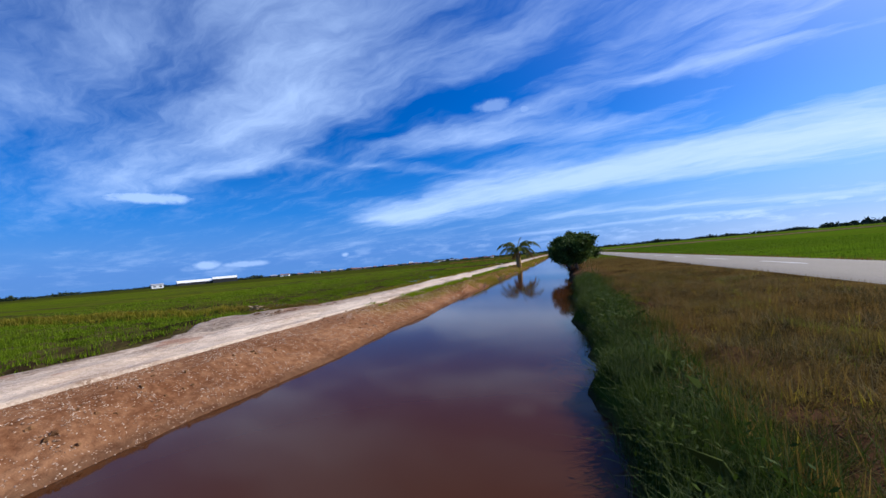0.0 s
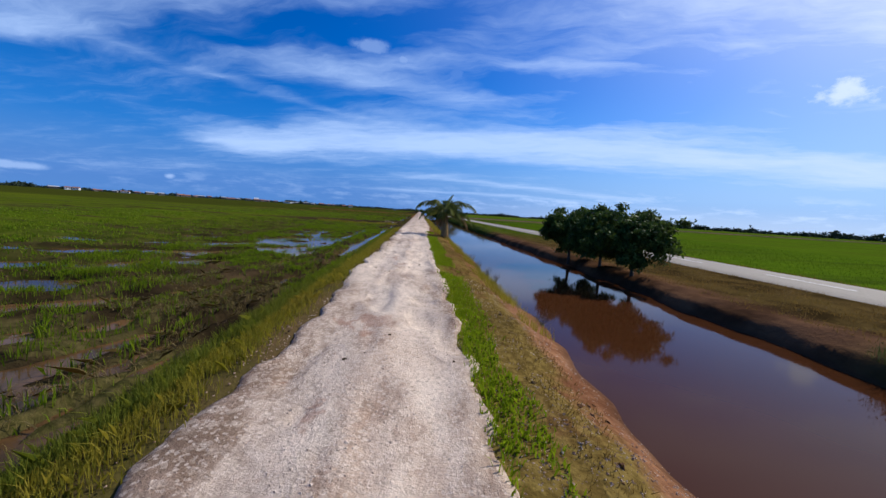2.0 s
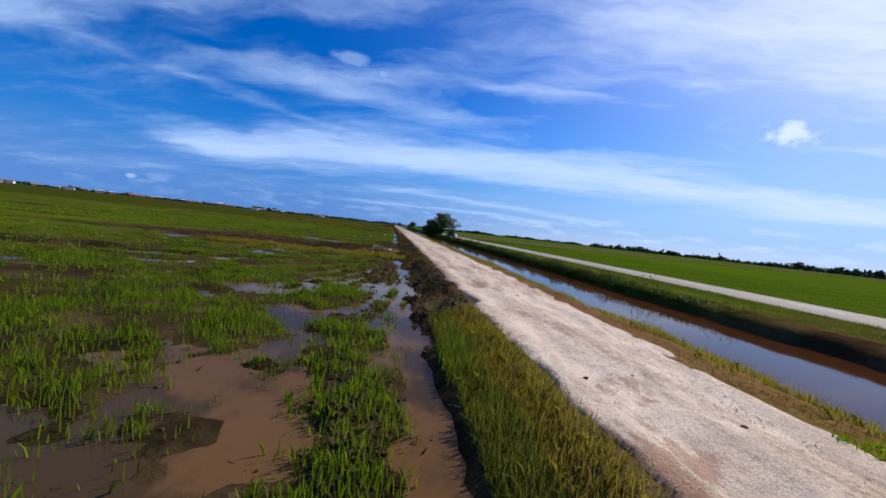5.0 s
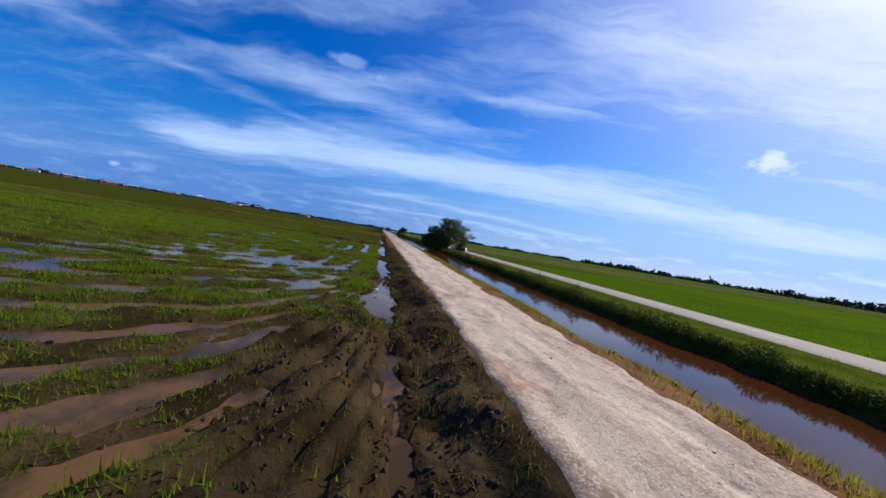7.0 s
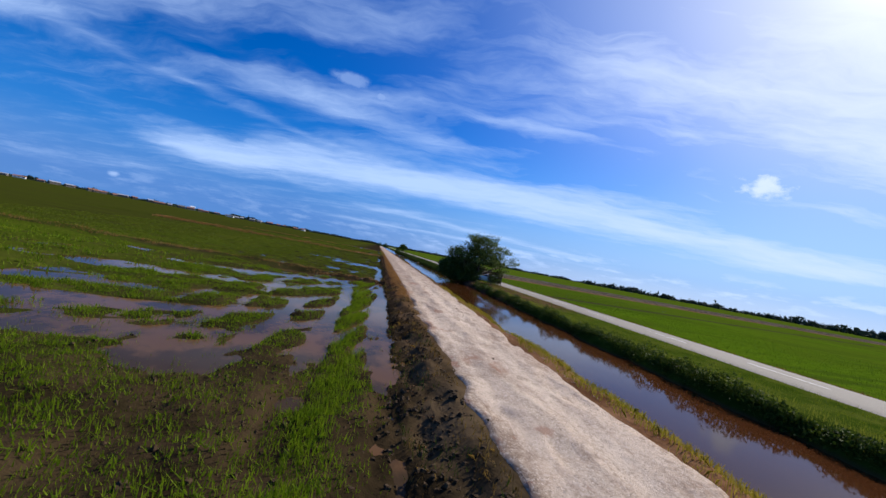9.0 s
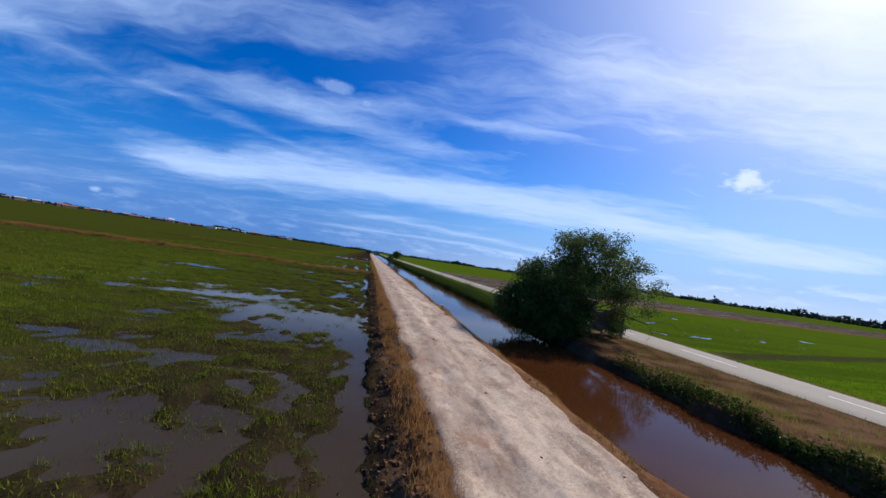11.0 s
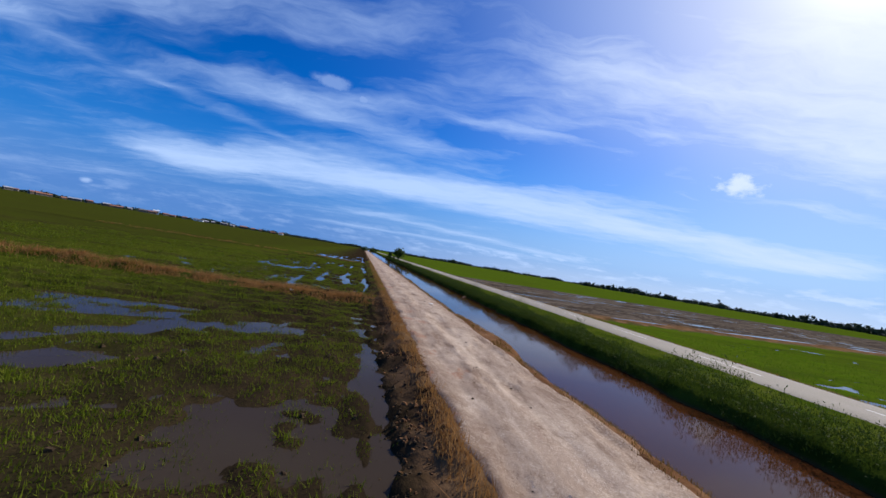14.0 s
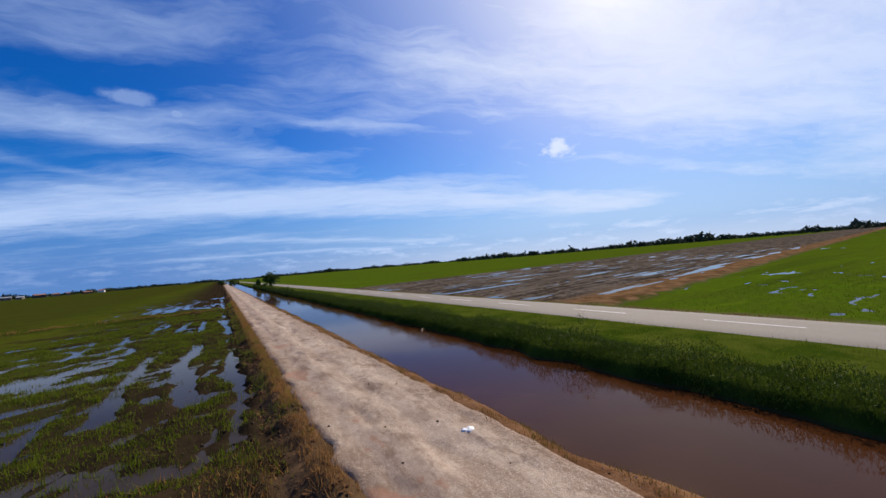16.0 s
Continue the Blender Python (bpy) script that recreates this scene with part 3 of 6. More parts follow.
POOLS = ((-11.2, 107.6, 2.6, 1.6), (-13.2, 105.8, 3.0, 1.2), (-10.6, 103.0, 1.5, 1.0), (-9.0, 195.9, 2.6, 1.7), (-19.5, 206.0, 2.8, 2.0), (-11.4, 205.9, 1.3, 0.9),
         (-12.0, 171.0, 4.5, 3.2), (-9.4, 181.6, 1.2, 1.3), (-9.0, 192.0, 1.0, 2.4), (-24.0, 193.3, 4.5, 2.0), (-16.5, 176.0, 4.0, 2.4), (-9.1, 26.2, 0.9, 0.8),
         (-9.9, 29.3, 1.4, 0.8), (-10.0, 33.8, 1.1, 1.5), (-12.2, 34.2, 2.2, 1.8), (-11.0, 31.0, 1.6, 1.0), (-10.4, 37.0, 0.7, 2.2), (-9.3, 42.0, 0.4, 4.0), (-19.0, 241.0, 5.0, 2.5), (-12.5, 124.0, 2.6, 1.3), (-15.5, 127.5, 3.0, 1.6),
         (-10.2, 82.8, 2.6, 1.1), (-16.0, 88.5, 3.0, 1.4), (-7.5, 98.2, 0.6, 1.3), (-10.6, 99.6, 1.8, 0.8))       # x, y, half width, half length


def pools(x, y):
    p = 0.0
    for px, py, ax, ay in POOLS:
        p = np.maximum(p, np.exp(-((x - px) / ax) ** 2 - ((y - py) / ay) ** 2))
    return p


def churn(x, y):
    """Where wheels have churned the mud and little rice is left."""
    near = smooth(-10.5, -8.2, x + 3.0 * (fbm(x / 3, y / 5, 47, 3) - 0.5))
    parts = 0.7 * smooth(15, 18, y) * (1 - smooth(27, 30, y)) * smooth(-10.5, -8.5, x + 2.0 * (fbm(x / 2, y / 3, 46, 3) - 0.5)) * smooth(0.36, 0.50, fbm(x / 1.5, y / 2.0, 48, 3))
    parts = np.maximum(parts, smooth(60, 64, y) * (1 - smooth(93, 98, y)) * near)
    parts = np.maximum(parts, 0.85 * smooth(100, 106, y) * (1 - smooth(140, 147, y)) * smooth(-7.9, -7.3, x))
    parts = np.maximum(parts, 0.45 * smooth(0.52, 0.64, fbm(x / 2.0, y / 4.5, 49, 3)) * smooth(100, 106, y) * (1 - smooth(140, 147, y)) * smooth(-17, -13, x))
    return np.maximum(parts, 0.6 * smooth(150, 156, y) * (1 - smooth(212, 216, y)) * smooth(-7.9, -7.2, x))


def left_field(x, y):
    bend = y - 40.0 / np.maximum(-5.2 - x, 1.5) + 4.0 * (fbm(x / 11, y / 9, 5, 3) - 0.5) + 0.9 * (fbm(x / 1.6, y / 1.6, 6, 2) - 0.5)
    groove = smooth(0.70, 0.94, np.abs(np.cos(math.pi * bend / 4.2 + 1.6 * vnoise(x / 19, y / 7, 29))))
    tight = smooth(0.72, 0.95, np.abs(np.cos(math.pi * bend / 2.3 + 1.2 * vnoise(x / 15, y / 6, 28))))
    near_paddy = smooth(58, 64, y) * (1 - smooth(106, 118, y))
    groove = groove * (1 - near_paddy) + tight * near_paddy
    lane = smooth(0.74, 0.95, np.abs(np.cos(math.pi * (x + 7.35 + 1.6 * (fbm(x / 6, y / 13, 24, 3) - 0.5)) / 2.0))) * smooth(0.30, 0.48, fbm(x / 3, y / 8, 26, 2))
    laned = smooth(104, 110, y) * (1 - smooth(136, 146, y)) * smooth(-17, -13, x)
    groove = np.maximum(groove, lane * laned)
    groove = groove * smooth(0.28, 0.42, fbm(x / 12, y / 12, 23, 2))
    dry = smooth(-12, -32, x)
    h = 0.212 + 0.24 * (fbm(x / 1.5, y / 1.5, 3, 4) - 0.5) - 0.14 * groove * smooth(-60, -16, x) * (1 - 0.8 * smooth(-17, -11, x) * smooth(148, 152, y)) - 0.075 * wetness(x, y) + 0.07 * dry
    rows_on = smooth(222, 225, y) * (1 - smooth(262, 275, y)) * smooth(-24, -18, x)
    along = np.abs(np.cos(math.pi * (x + 2.6 * (fbm(x / 4, y / 14, 15, 4) - 0.5)) / 2.3)) * smooth(0.36, 0.56, fbm(x / 2.5, y / 9, 17, 3))
    h = h + rows_on * (0.05 - 0.15 * smooth(0.78, 0.97, along))
    h = h - 0.17 * pools(x, y) * (1 - 0.5 * fbm(x / 1.4, y / 1.0, 13, 3))
    h = h + 0.17 * (fbm(x / 0.5, y / 0.5, 7, 3) - 0.5) + 0.09 * smooth(0.55, 0.8, fbm(x / 0.7, y / 0.7, 9, 2))
    early = smooth(27, 30, y) * (1 - smooth(44, 58, y))
    side = np.exp(-((x + 7.25 + (0.9 - 0.6 * early) * (vnoise(y / 7, y * 0, 31) - 0.5)) / (0.14 + 0.24 * vnoise(y / 5, y * 0, 33) + 0.22 * early)) ** 2)
    h = h + 0.11 * smooth(-10.0, -8.6, x) * smooth(85, 88, y) * (1 - smooth(94, 97, y))
    h = h - (0.10 + 0.14 * early) * side * smooth(18, 26, y) * (1 - smooth(212, 215, y) + smooth(222, 224, y))
    for y0, wide, high in ((9.2, 0.7, 0.24), (148.5, 0.8, 0.28), (220.3, 1.2, 0.22), (217.3, 0.75, 0.34), (281.0, 1.0, 0.28)):
        h = h + high * np.exp(-((y - y0 - 0.004 * (x + 7)) / wide) ** 2) * (0.7 + 0.6 * fbm(x / 2, y / 2, 41, 3))
    # furrows pressed by wheels along the track, and churned mud
    furrow = np.exp(-((x + 6.95 + 0.35 * (vnoise(y / 9, y * 0, 35) - 0.5)) / 0.16) ** 2) * smooth(58, 64, y) * (1 - smooth(74, 77, y) * (1 - smooth(81, 83, y))) * (1 - smooth(216, 219, y))
    h = h + laned * 0.07 * (1 - lane)
    h = h + 0.15 * np.exp(-((x + 8.3 + 0.3 * (vnoise(y / 3, y * 0, 37) - 0.5)) / 0.42) ** 2) * smooth(27, 30, y) * (1 - smooth(46, 58, y)) * (0.5 + 0.9 * fbm(x / 0.6, y / 0.9, 39, 3))
    h = h + 0.07 * smooth(13, 16, y) * (1 - smooth(26, 30, y)) * smooth(-12.5, -10, x)
    h = h - 0.12 * furrow + churn(x, y) * (0.20 * (fbm(x / 0.33, y / 0.42, 45, 3) - 0.42))
    ploughed = smooth(206, 209, y) * (1 - smooth(215.2, 216.2, y)) * smooth(-40, -30, x)
    h = h + ploughed * (0.06 + 0.10 * np.cos(2 * math.pi * (y + 0.8 * fbm(x / 5, y / 3, 44, 2)) / 1.5))
    # a raised earth crossing with a ditch in front of it
    h = h + (0.44 - h) * smooth(77.6, 78.5, y) * (1 - smooth(80.4, 81.0, y)) * smooth(-34, -20, x) * (0.75 + 0.5 * fbm(x / 1.3, y / 1.3, 43, 3))
    h = h - 0.30 * np.exp(-((y - 76.6) / 0.75) ** 2) * (1 - smooth(-9.4, -8.6, x)) * smooth(-40, -30, x)
    return np.where(x < -70, 0.22, h)


def right_field(x, y):
    yy = y - 0.155 * x
    bare = smooth(229, 232, yy) * (1 - smooth(302, 306, yy))
    h = 0.13 + 0.10 * (fbm(x / 2.5, y / 2.5, 51, 4) - 0.5)
    lines = fbm(x / 11.0, yy / 0.9, 57, 4)
    h = h + bare * (-0.060 + 0.28 * (lines - 0.48)) - 0.05 * np.exp(-((yy - 233.5) / 1.2) ** 2)
    arcs = 1 - smooth(0.014, 0.050, np.abs(fbm(x / 6.0, y / 3.0, 63, 2) - 0.5))
    puddled = smooth(172, 180, yy) * (1 - smooth(226, 228, yy))
    h = h - puddled * 0.20 * arcs * smooth(0.36, 0.50, fbm(x / 6, y / 6, 61, 2)) * (1 - 0.5 * smooth(45, 60, x))
    h = h + 0.22 * np.exp(-((yy - 229.4) / 1.3) ** 2) + 0.22 * np.exp(-((y - 0.309 * x - 167.4) / 0.9) ** 2)
    return h


def track_right(y):
    return -2.3 + 0.70 * smooth(44, 66, y) + 0.40 * smooth(125, 150, y) + 0.18 * smooth(150, 175, y)


KX1 = (-7.1, -6.4, -5.7, -2.2, -1.3, -0.6, 0.0, 0.9, 5.1, 6.0, 6.2, 6.8, 9.0, 14.3, 19.6, 20.6, 22.0)
KZ1 = (0.0, 0.34, 0.59, 0.57, 0.52, 0.26, 0.0, -0.6, -0.6, 0.0, 0.36, 0.54, 0.44, 0.34, 0.34, 0.18, 0.0)
KX2 = (-7.1, -6.3, -5.7, -1.0, -0.6, -0.3, 0.0, 0.9, 5.1, 6.0, 6.4, 7.2, 9.0, 14.3, 19.6, 20.6, 22.0)
KZ2 = (0.0, 0.36, 0.59, 0.59, 0.44, 0.22, 0.0, -0.6, -0.6, 0.0, 0.50, 0.62, 0.45, 0.34, 0.34, 0.18, 0.0)


def ground_z(x, y):
    s = smooth(44, 66, y)
    shore = 0.7 * (fbm(y / 2.4, y * 0 + 2, 79, 3) - 0.5) * smooth(-1.9, -0.9, x) * (1 - smooth(0.8, 2.0, x))
    shore = shore + 0.8 * (fbm(y / 2.0, y * 0 + 6, 78, 2) - 0.45) * smooth(4.6, 5.6, x) * (1 - smooth(7.2, 8.2, x))
    shore = shore - 0.85 * np.exp(-((y - 209.0) / 4.5) ** 2) * smooth(-1.9, -0.9, x) * (1 - smooth(1.6, 3.0, x))
    lift = np.interp(x + shore, KX1, KZ1) * (1 - s) + np.interp(x + shore, KX2, KZ2) * s
    f = np.where(x < 0, left_field(x, y) * (1 - smooth(-7.2, -6.4, x + 0.5 * (fbm(x / 1.2, y / 1.2, 73, 2) - 0.5))), right_field(x, y) * smooth(20.4, 22.0, x))
    rough = smooth(-7.5, -6.8, x) * (1 - smooth(-6.0, -5.4, x)) * (0.5 * (fbm(x / 0.5, y / 0.5, 71, 3) - 0.5)) * smooth(48, 60, y)
    tuft = (smooth(6.05, 6.5, x) * (1 - smooth(13.2, 14.2, x)) * (0.18 + 0.20 * (1 - smooth(14, 24, y)) * smooth(6.6, 7.4, x)) + smooth(-2.2, -1.2, x) * (1 - smooth(-0.6, 0.0, x)) * (0.12 + 0.16 * (1 - smooth(14, 24, y)))) * (fbm(x / 0.9, y / 0.9, 77, 3) - 0.5)
    turn = np.exp(-((y - 4.6) / 2.4) ** 2) * smooth(-12.5, -10, x) * (1 - smooth(-7.2, -5.4, x))
    lip = -5.45 - 3.2 * np.exp(-((y - 4.3) / 2.9) ** 2)
    under = smooth(lip + 0.1, lip + 0.45, x) * (1 - smooth(track_right(y) - 0.5, track_right(y) - 0.2, x))
    z = lift + f + rough + tuft - 0.12 * under
    pit = 0.45 * np.exp(-((x + 9.1) / 0.55) ** 2 - ((y - 7.7) / 0.45) ** 2)
    return z * (1 - turn) + (0.56 - 0.10 * under) * turn - pit


def mesh_object(name, verts, faces, mat, parent=None, flat=True):
    me = bpy.data.meshes.new(name)
    me.from_pydata(verts, [], faces)
    me.materials.append(mat)
    if not flat:
        me.polygons.foreach_set("use_smooth", [True] * len(me.polygons))
    me.update()
    ob = new(name, me)
    ob.parent = parent
    return ob


def soup(name, verts, sizes, mat, parent=None):
    """A mesh out of separate polygons, laid one after the other; sizes: corners of each."""
    verts = np.asarray(verts, dtype=np.float32).reshape(-1, 3)
    sizes = np.asarray(sizes, dtype=np.int32)
    me = bpy.data.meshes.new(name)
    me.vertices.add(len(verts))
    me.vertices.foreach_set("co", verts.ravel())
    me.loops.add(len(verts))
    me.loops.foreach_set("vertex_index", np.arange(len(verts), dtype=np.int32))
    me.polygons.add(len(sizes))
    me.polygons.foreach_set("loop_start", np.concatenate(([0], np.cumsum(sizes)[:-1])).astype(np.int32))
    me.materials.append(mat)
    me.update(calc_edges=True)
    ob = new(name, me)
    ob.parent = parent
    return ob


def grid(name, xs, ys, zf, mat, flat=False):
    X, Y = np.meshgrid(xs, ys)
    co = np.stack([X, Y, zf(X, Y)], -1).reshape(-1, 3).astype(np.float32)
    nx, ny = len(xs), len(ys)
    i = (np.arange(ny - 1)[:, None] * nx + np.arange(nx - 1)[None, :]).ravel()
    quads = np.stack([i, i + 1, i + nx + 1, i + nx], -1).astype(np.int32)
    me = bpy.data.meshes.new(name)
    me.vertices.add(len(co))
    me.vertices.foreach_set("co", co.ravel())
    me.loops.add(quads.size)
    me.loops.foreach_set("vertex_index", quads.ravel())
    me.polygons.add(len(quads))
    me.polygons.foreach_set("loop_start", np.arange(0, quads.size, 4, dtype=np.int32))
    me.polygons.foreach_set("use_smooth", np.ones(len(quads), dtype=bool))
    me.materials.append(mat)
    me.update(calc_edges=True)
    return new(name, me)


def steps(*parts):
    """Grid lines: (from, to, step) one after another."""
    out = []
    for a, b, s in parts:
        out.append(np.arange(a, b - s * 0.01, s))
    return np.unique(np.concatenate(out + [[parts[-1][1]]]).round(4))


# ---------------------------------------------------------------- the ground, water, track and road
far = 3500.0
XS = steps((-far, -700, 700), (-700, -160, 60), (-160, -60, 10), (-60, -30, 1.8), (-30, -14, 0.55), (-14, -10, 0.17), (-10, -5.4, 0.115), (-5.4, -2.4, 0.6),
           (-2.4, 0.9, 0.18), (0.9, 5.1, 1.4), (5.1, 8.0, 0.18), (8.0, 14.4, 0.45), (14.4, 19.6, 1.3), (19.6, 23.0, 0.35), (23, 46, 0.7), (46, 60, 1.4), (60, 160, 5),
           (160, 700, 60), (700, far, 700))
YS = steps((-far, -500, 500), (-500, -40, 46), (-40, -14, 2), (-14, 60, 0.27), (60, 224, 0.33), (224, 290, 0.46), (290, 340, 1.5), (340, 700, 30), (700, far, 560))
tagged(grid("ground", XS, YS, ground_z, M_EARTH), "flat paddy land with wet mud, canal banks and grassy verges", "ground", kind="structure")

EDGE = steps((-60, 330, 1.0), (330, 2400, 90))


def water_sheet(name, x0, x1, z, mat, label, y0=-400.0, y1=2400.0):
    ob = mesh_object(name, [(x0, y0, z), (x1, y0, z), (x1, y1, z), (x0, y1, z)], [(0, 1, 2, 3)], mat)
    return tagged(ob, label, "water", kind="structure")


water_sheet("canal_water", -0.5, 6.5, 0.0, M_CANAL, "still brown muddy water in a straight irrigation canal")
water_sheet("paddy_water", -69.0, -6.45, PADDY_LEVEL, M_PADDY, "shallow brown water standing in a rice paddy", -40, 338)
water_sheet("field_water", 20.7, 158.0, RIGHT_LEVEL, M_PADDY, "shallow water lying in a bare muddy field", 120, 338)


def track_height(x, y):
    mid = -3.75
    rut = -0.035 * np.exp(-((x + 4.6) / 0.3) ** 2) - 0.035 * np.exp(-((x + 2.95) / 0.3) ** 2)
    crown = 0.03 * np.exp(-((x + 3.75) / 0.35) ** 2) * smooth(0.35, 0.6, fbm(x / 0.5, y / 2.5, 87, 3))
    hollow = 0.055 * smooth(0.58, 0.70, fbm(x / 0.8, y / 1.5, 85, 3))
    return 0.635 + rut + crown - hollow + 0.05 * (fbm(x / 0.8, y / 1.4, 81, 4) - 0.5) + 0.05 * (fbm(x / 3, y / 3, 83, 2) - 0.5) + 0.022 * (fbm(x / 0.28, y / 0.34, 89, 2) - 0.5)


def build_track():
    ys = steps((-60, -4, 1.0), (-4, 245, 0.16), (245, 300, 0.4), (300, 700, 8), (700, 2400, 170))
    t = np.linspace(0, 1, 37)
    Y = np.repeat(ys[:, None], len(t), 1)
    left = -5.42 - 3.2 * np.exp(-((Y - 4.3) / 2.9) ** 2) + 0.7 * (fbm(Y / 1.1, Y * 0, 91, 5) - 0.5)
    right = track_right(Y) + (0.5 - 0.22 * smooth(120, 150, Y)) * (fbm(Y / 1.1, Y * 0 + 9, 93, 4) - 0.5)
    X = left + (right - left) * t
    Z = track_height(X, Y)
    Z[:, 0] = Z[:, -1] = 0.50
    Z[:, 1] -= 0.02
    Z[:, -2] -= 0.02
    nx, ny = len(t), len(ys)
    i = (np.arange(ny - 1)[:, None] * nx + np.arange(nx - 1)[None, :]).ravel()
    quads = np.stack([i, i + 1, i + nx + 1, i + nx], -1)
    ob = mesh_object("track", np.stack([X, Y, Z], -1).reshape(-1, 3).tolist(), quads.tolist(), M_TRACK, flat=False)
    return tagged(ob, "pale limestone gravel farm track with two worn wheel lines", "track", kind="structure")


build_track()


def build_road():
    ys = steps((-400, 330, 1.0), (330, 2400, 90))
    prof = ((14.30, 0.31), (14.62, 0.405), (15.6, 0.425), (16.95, 0.435), (18.3, 0.425), (19.28, 0.405), (19.60, 0.31))
    verts, faces = [], []
    for y in ys:
        j = 0.10 * (float(vnoise(np.array(y / 1.7), np.array(0.0), 95)) - 0.5)
        verts += [(x + (j if k < 2 else (-j if k > 4 else 0)), y, z) for k, (x, z) in enumerate(prof)]
    n = len(prof)
    for r in range(len(ys) - 1):
        faces += [(r * n + k, r * n + k + 1, (r + 1) * n + k + 1, (r + 1) * n + k) for k in range(n - 1)]
    ob = mesh_object("road", verts, faces, M_ROAD, flat=False)
    tagged(ob, "narrow worn grey-beige paved road with a dashed white line", "road", kind="structure")
    for k in range(-3, 34):
        y0 = 5.6 + k * 9.6
        v = [(16.89, y0, 0.4395), (17.01, y0, 0.4395), (17.01, y0 + 4.6, 0.4395), (16.89, y0 + 4.6, 0.4395)]
        top = [(a, b, c + 0.002) for a, b, c in v]
        dash = mesh_object("road_dash", v + top, [(4, 5, 6, 7), (0, 1, 5, 4), (1, 2, 6, 5), (2, 3, 7, 6), (3, 0, 4, 7)], M_PAINT, ob)


build_road()


# ---------------------------------------------------------------- grass and rice
RNG = np.random.default_rng(7)


def blades(name, x, y, height, width, mat, label, category, lean=0.35, base=None, kind="stuff", parent=None, simple=False):
    """One bent blade of grass at each place."""
    n = len(x)
    z = ground_z(x, y) if base is None else base
    a = RNG.uniform(0, 2 * math.pi, n)
    h = height * RNG.uniform(0.55, 1.25, n)
    wd = width * RNG.uniform(0.7, 1.3, n)
    b = RNG.uniform(0, 2 * math.pi, n)
    l = np.abs(RNG.normal(0, lean, n)) * h
    cx, cy = np.cos(a) * wd / 2, np.sin(a) * wd / 2
    lx, ly = np.cos(b) * l, np.sin(b) * l
    z0 = z - 0.03
    p0 = np.stack([x - cx, y - cy, z0], -1)
    p1 = np.stack([x + cx, y + cy, z0], -1)
    p2 = np.stack([x + cx * 0.8 + lx * 0.35, y + cy * 0.8 + ly * 0.35, z0 + h * 0.6], -1)
    p3 = np.stack([x - cx * 0.8 + lx * 0.35, y - cy * 0.8 + ly * 0.35, z0 + h * 0.6], -1)
    p4 = np.stack([x + lx, y + ly, z0 + h * (1 - 0.25 * np.minimum(l / h, 1.5))], -1)
    corners = [p0, p1, p4] if simple else [p0, p1, p2, p4, p3]
    ob = soup(name, np.stack(corners, 1).reshape(-1, 3), np.full(n, len(corners)), mat, parent)
    return tagged(ob, label, category, kind=kind) if parent is None else ob


def scatter(n, x0, x1, y0, y1, keep=None):
    x, y = RNG.uniform(x0, x1, n), RNG.uniform(y0, y1, n)
    if keep is not None:
        k = RNG.uniform(0, 1, n) < keep(x, y)
        x, y = x[k], y[k]
    return x, y


def tufted(x, y, per, spread):
    """Several blades round each place."""
    return np.repeat(x, per) + RNG.normal(0, spread, len(x) * per), np.repeat(y, per) + RNG.normal(0, spread, len(y) * per)


def rice_here(x, y):
    """How likely rice stands at a place: on the ridges, thinly in shallow water, hardly where wheels went."""
    late = smooth(149, 152, y) * (1 - smooth(216, 219, y))
    dry = smooth(PADDY_LEVEL - 0.045, PADDY_LEVEL + 0.05, ground_z(x, y))
    in_water = (0.16 + 0.12 * (1 - smooth(50, 60, y)) + 0.25 * smooth(216, 222, y)) * smooth(0.45, 0.6, fbm(x / 2.2, y / 2.2, 102, 3))
    in_water = np.maximum(in_water, late * (0.34 + 0.50 * smooth(0.38, 0.62, fbm(x / 3.0, y / 6.0, 104, 4))))
    patch = 0.10 + 0.90 * smooth(0.38, 0.49, fbm(x / 1.2, y / 1.8, 101, 4))
    patch = np.maximum(patch, 0.35 * smooth(98, 104, y) * (1 - smooth(140, 147, y)))
    patch = np.maximum(patch, 0.55 * late)
    strip = 0.8 * np.exp(-((x + 8.5) / 0.6) ** 2) * smooth(0.35, 0.5, fbm(x / 9, y / 6, 105, 2))
    edge = 1 - smooth(-7.0, -6.6, x)
    crossing = 1 - smooth(71, 73, y) * (1 - smooth(81, 82, y))
    entrance = 1 - 0.6 * (1 - smooth(22, 27, y)) * smooth(-14, -11, x) * smooth(8, 10, y)
    return (1 - 0.88 * churn(x, y)) * np.maximum(dry, in_water) * np.minimum(patch + strip, 1.0) * edge * crossing * entrance


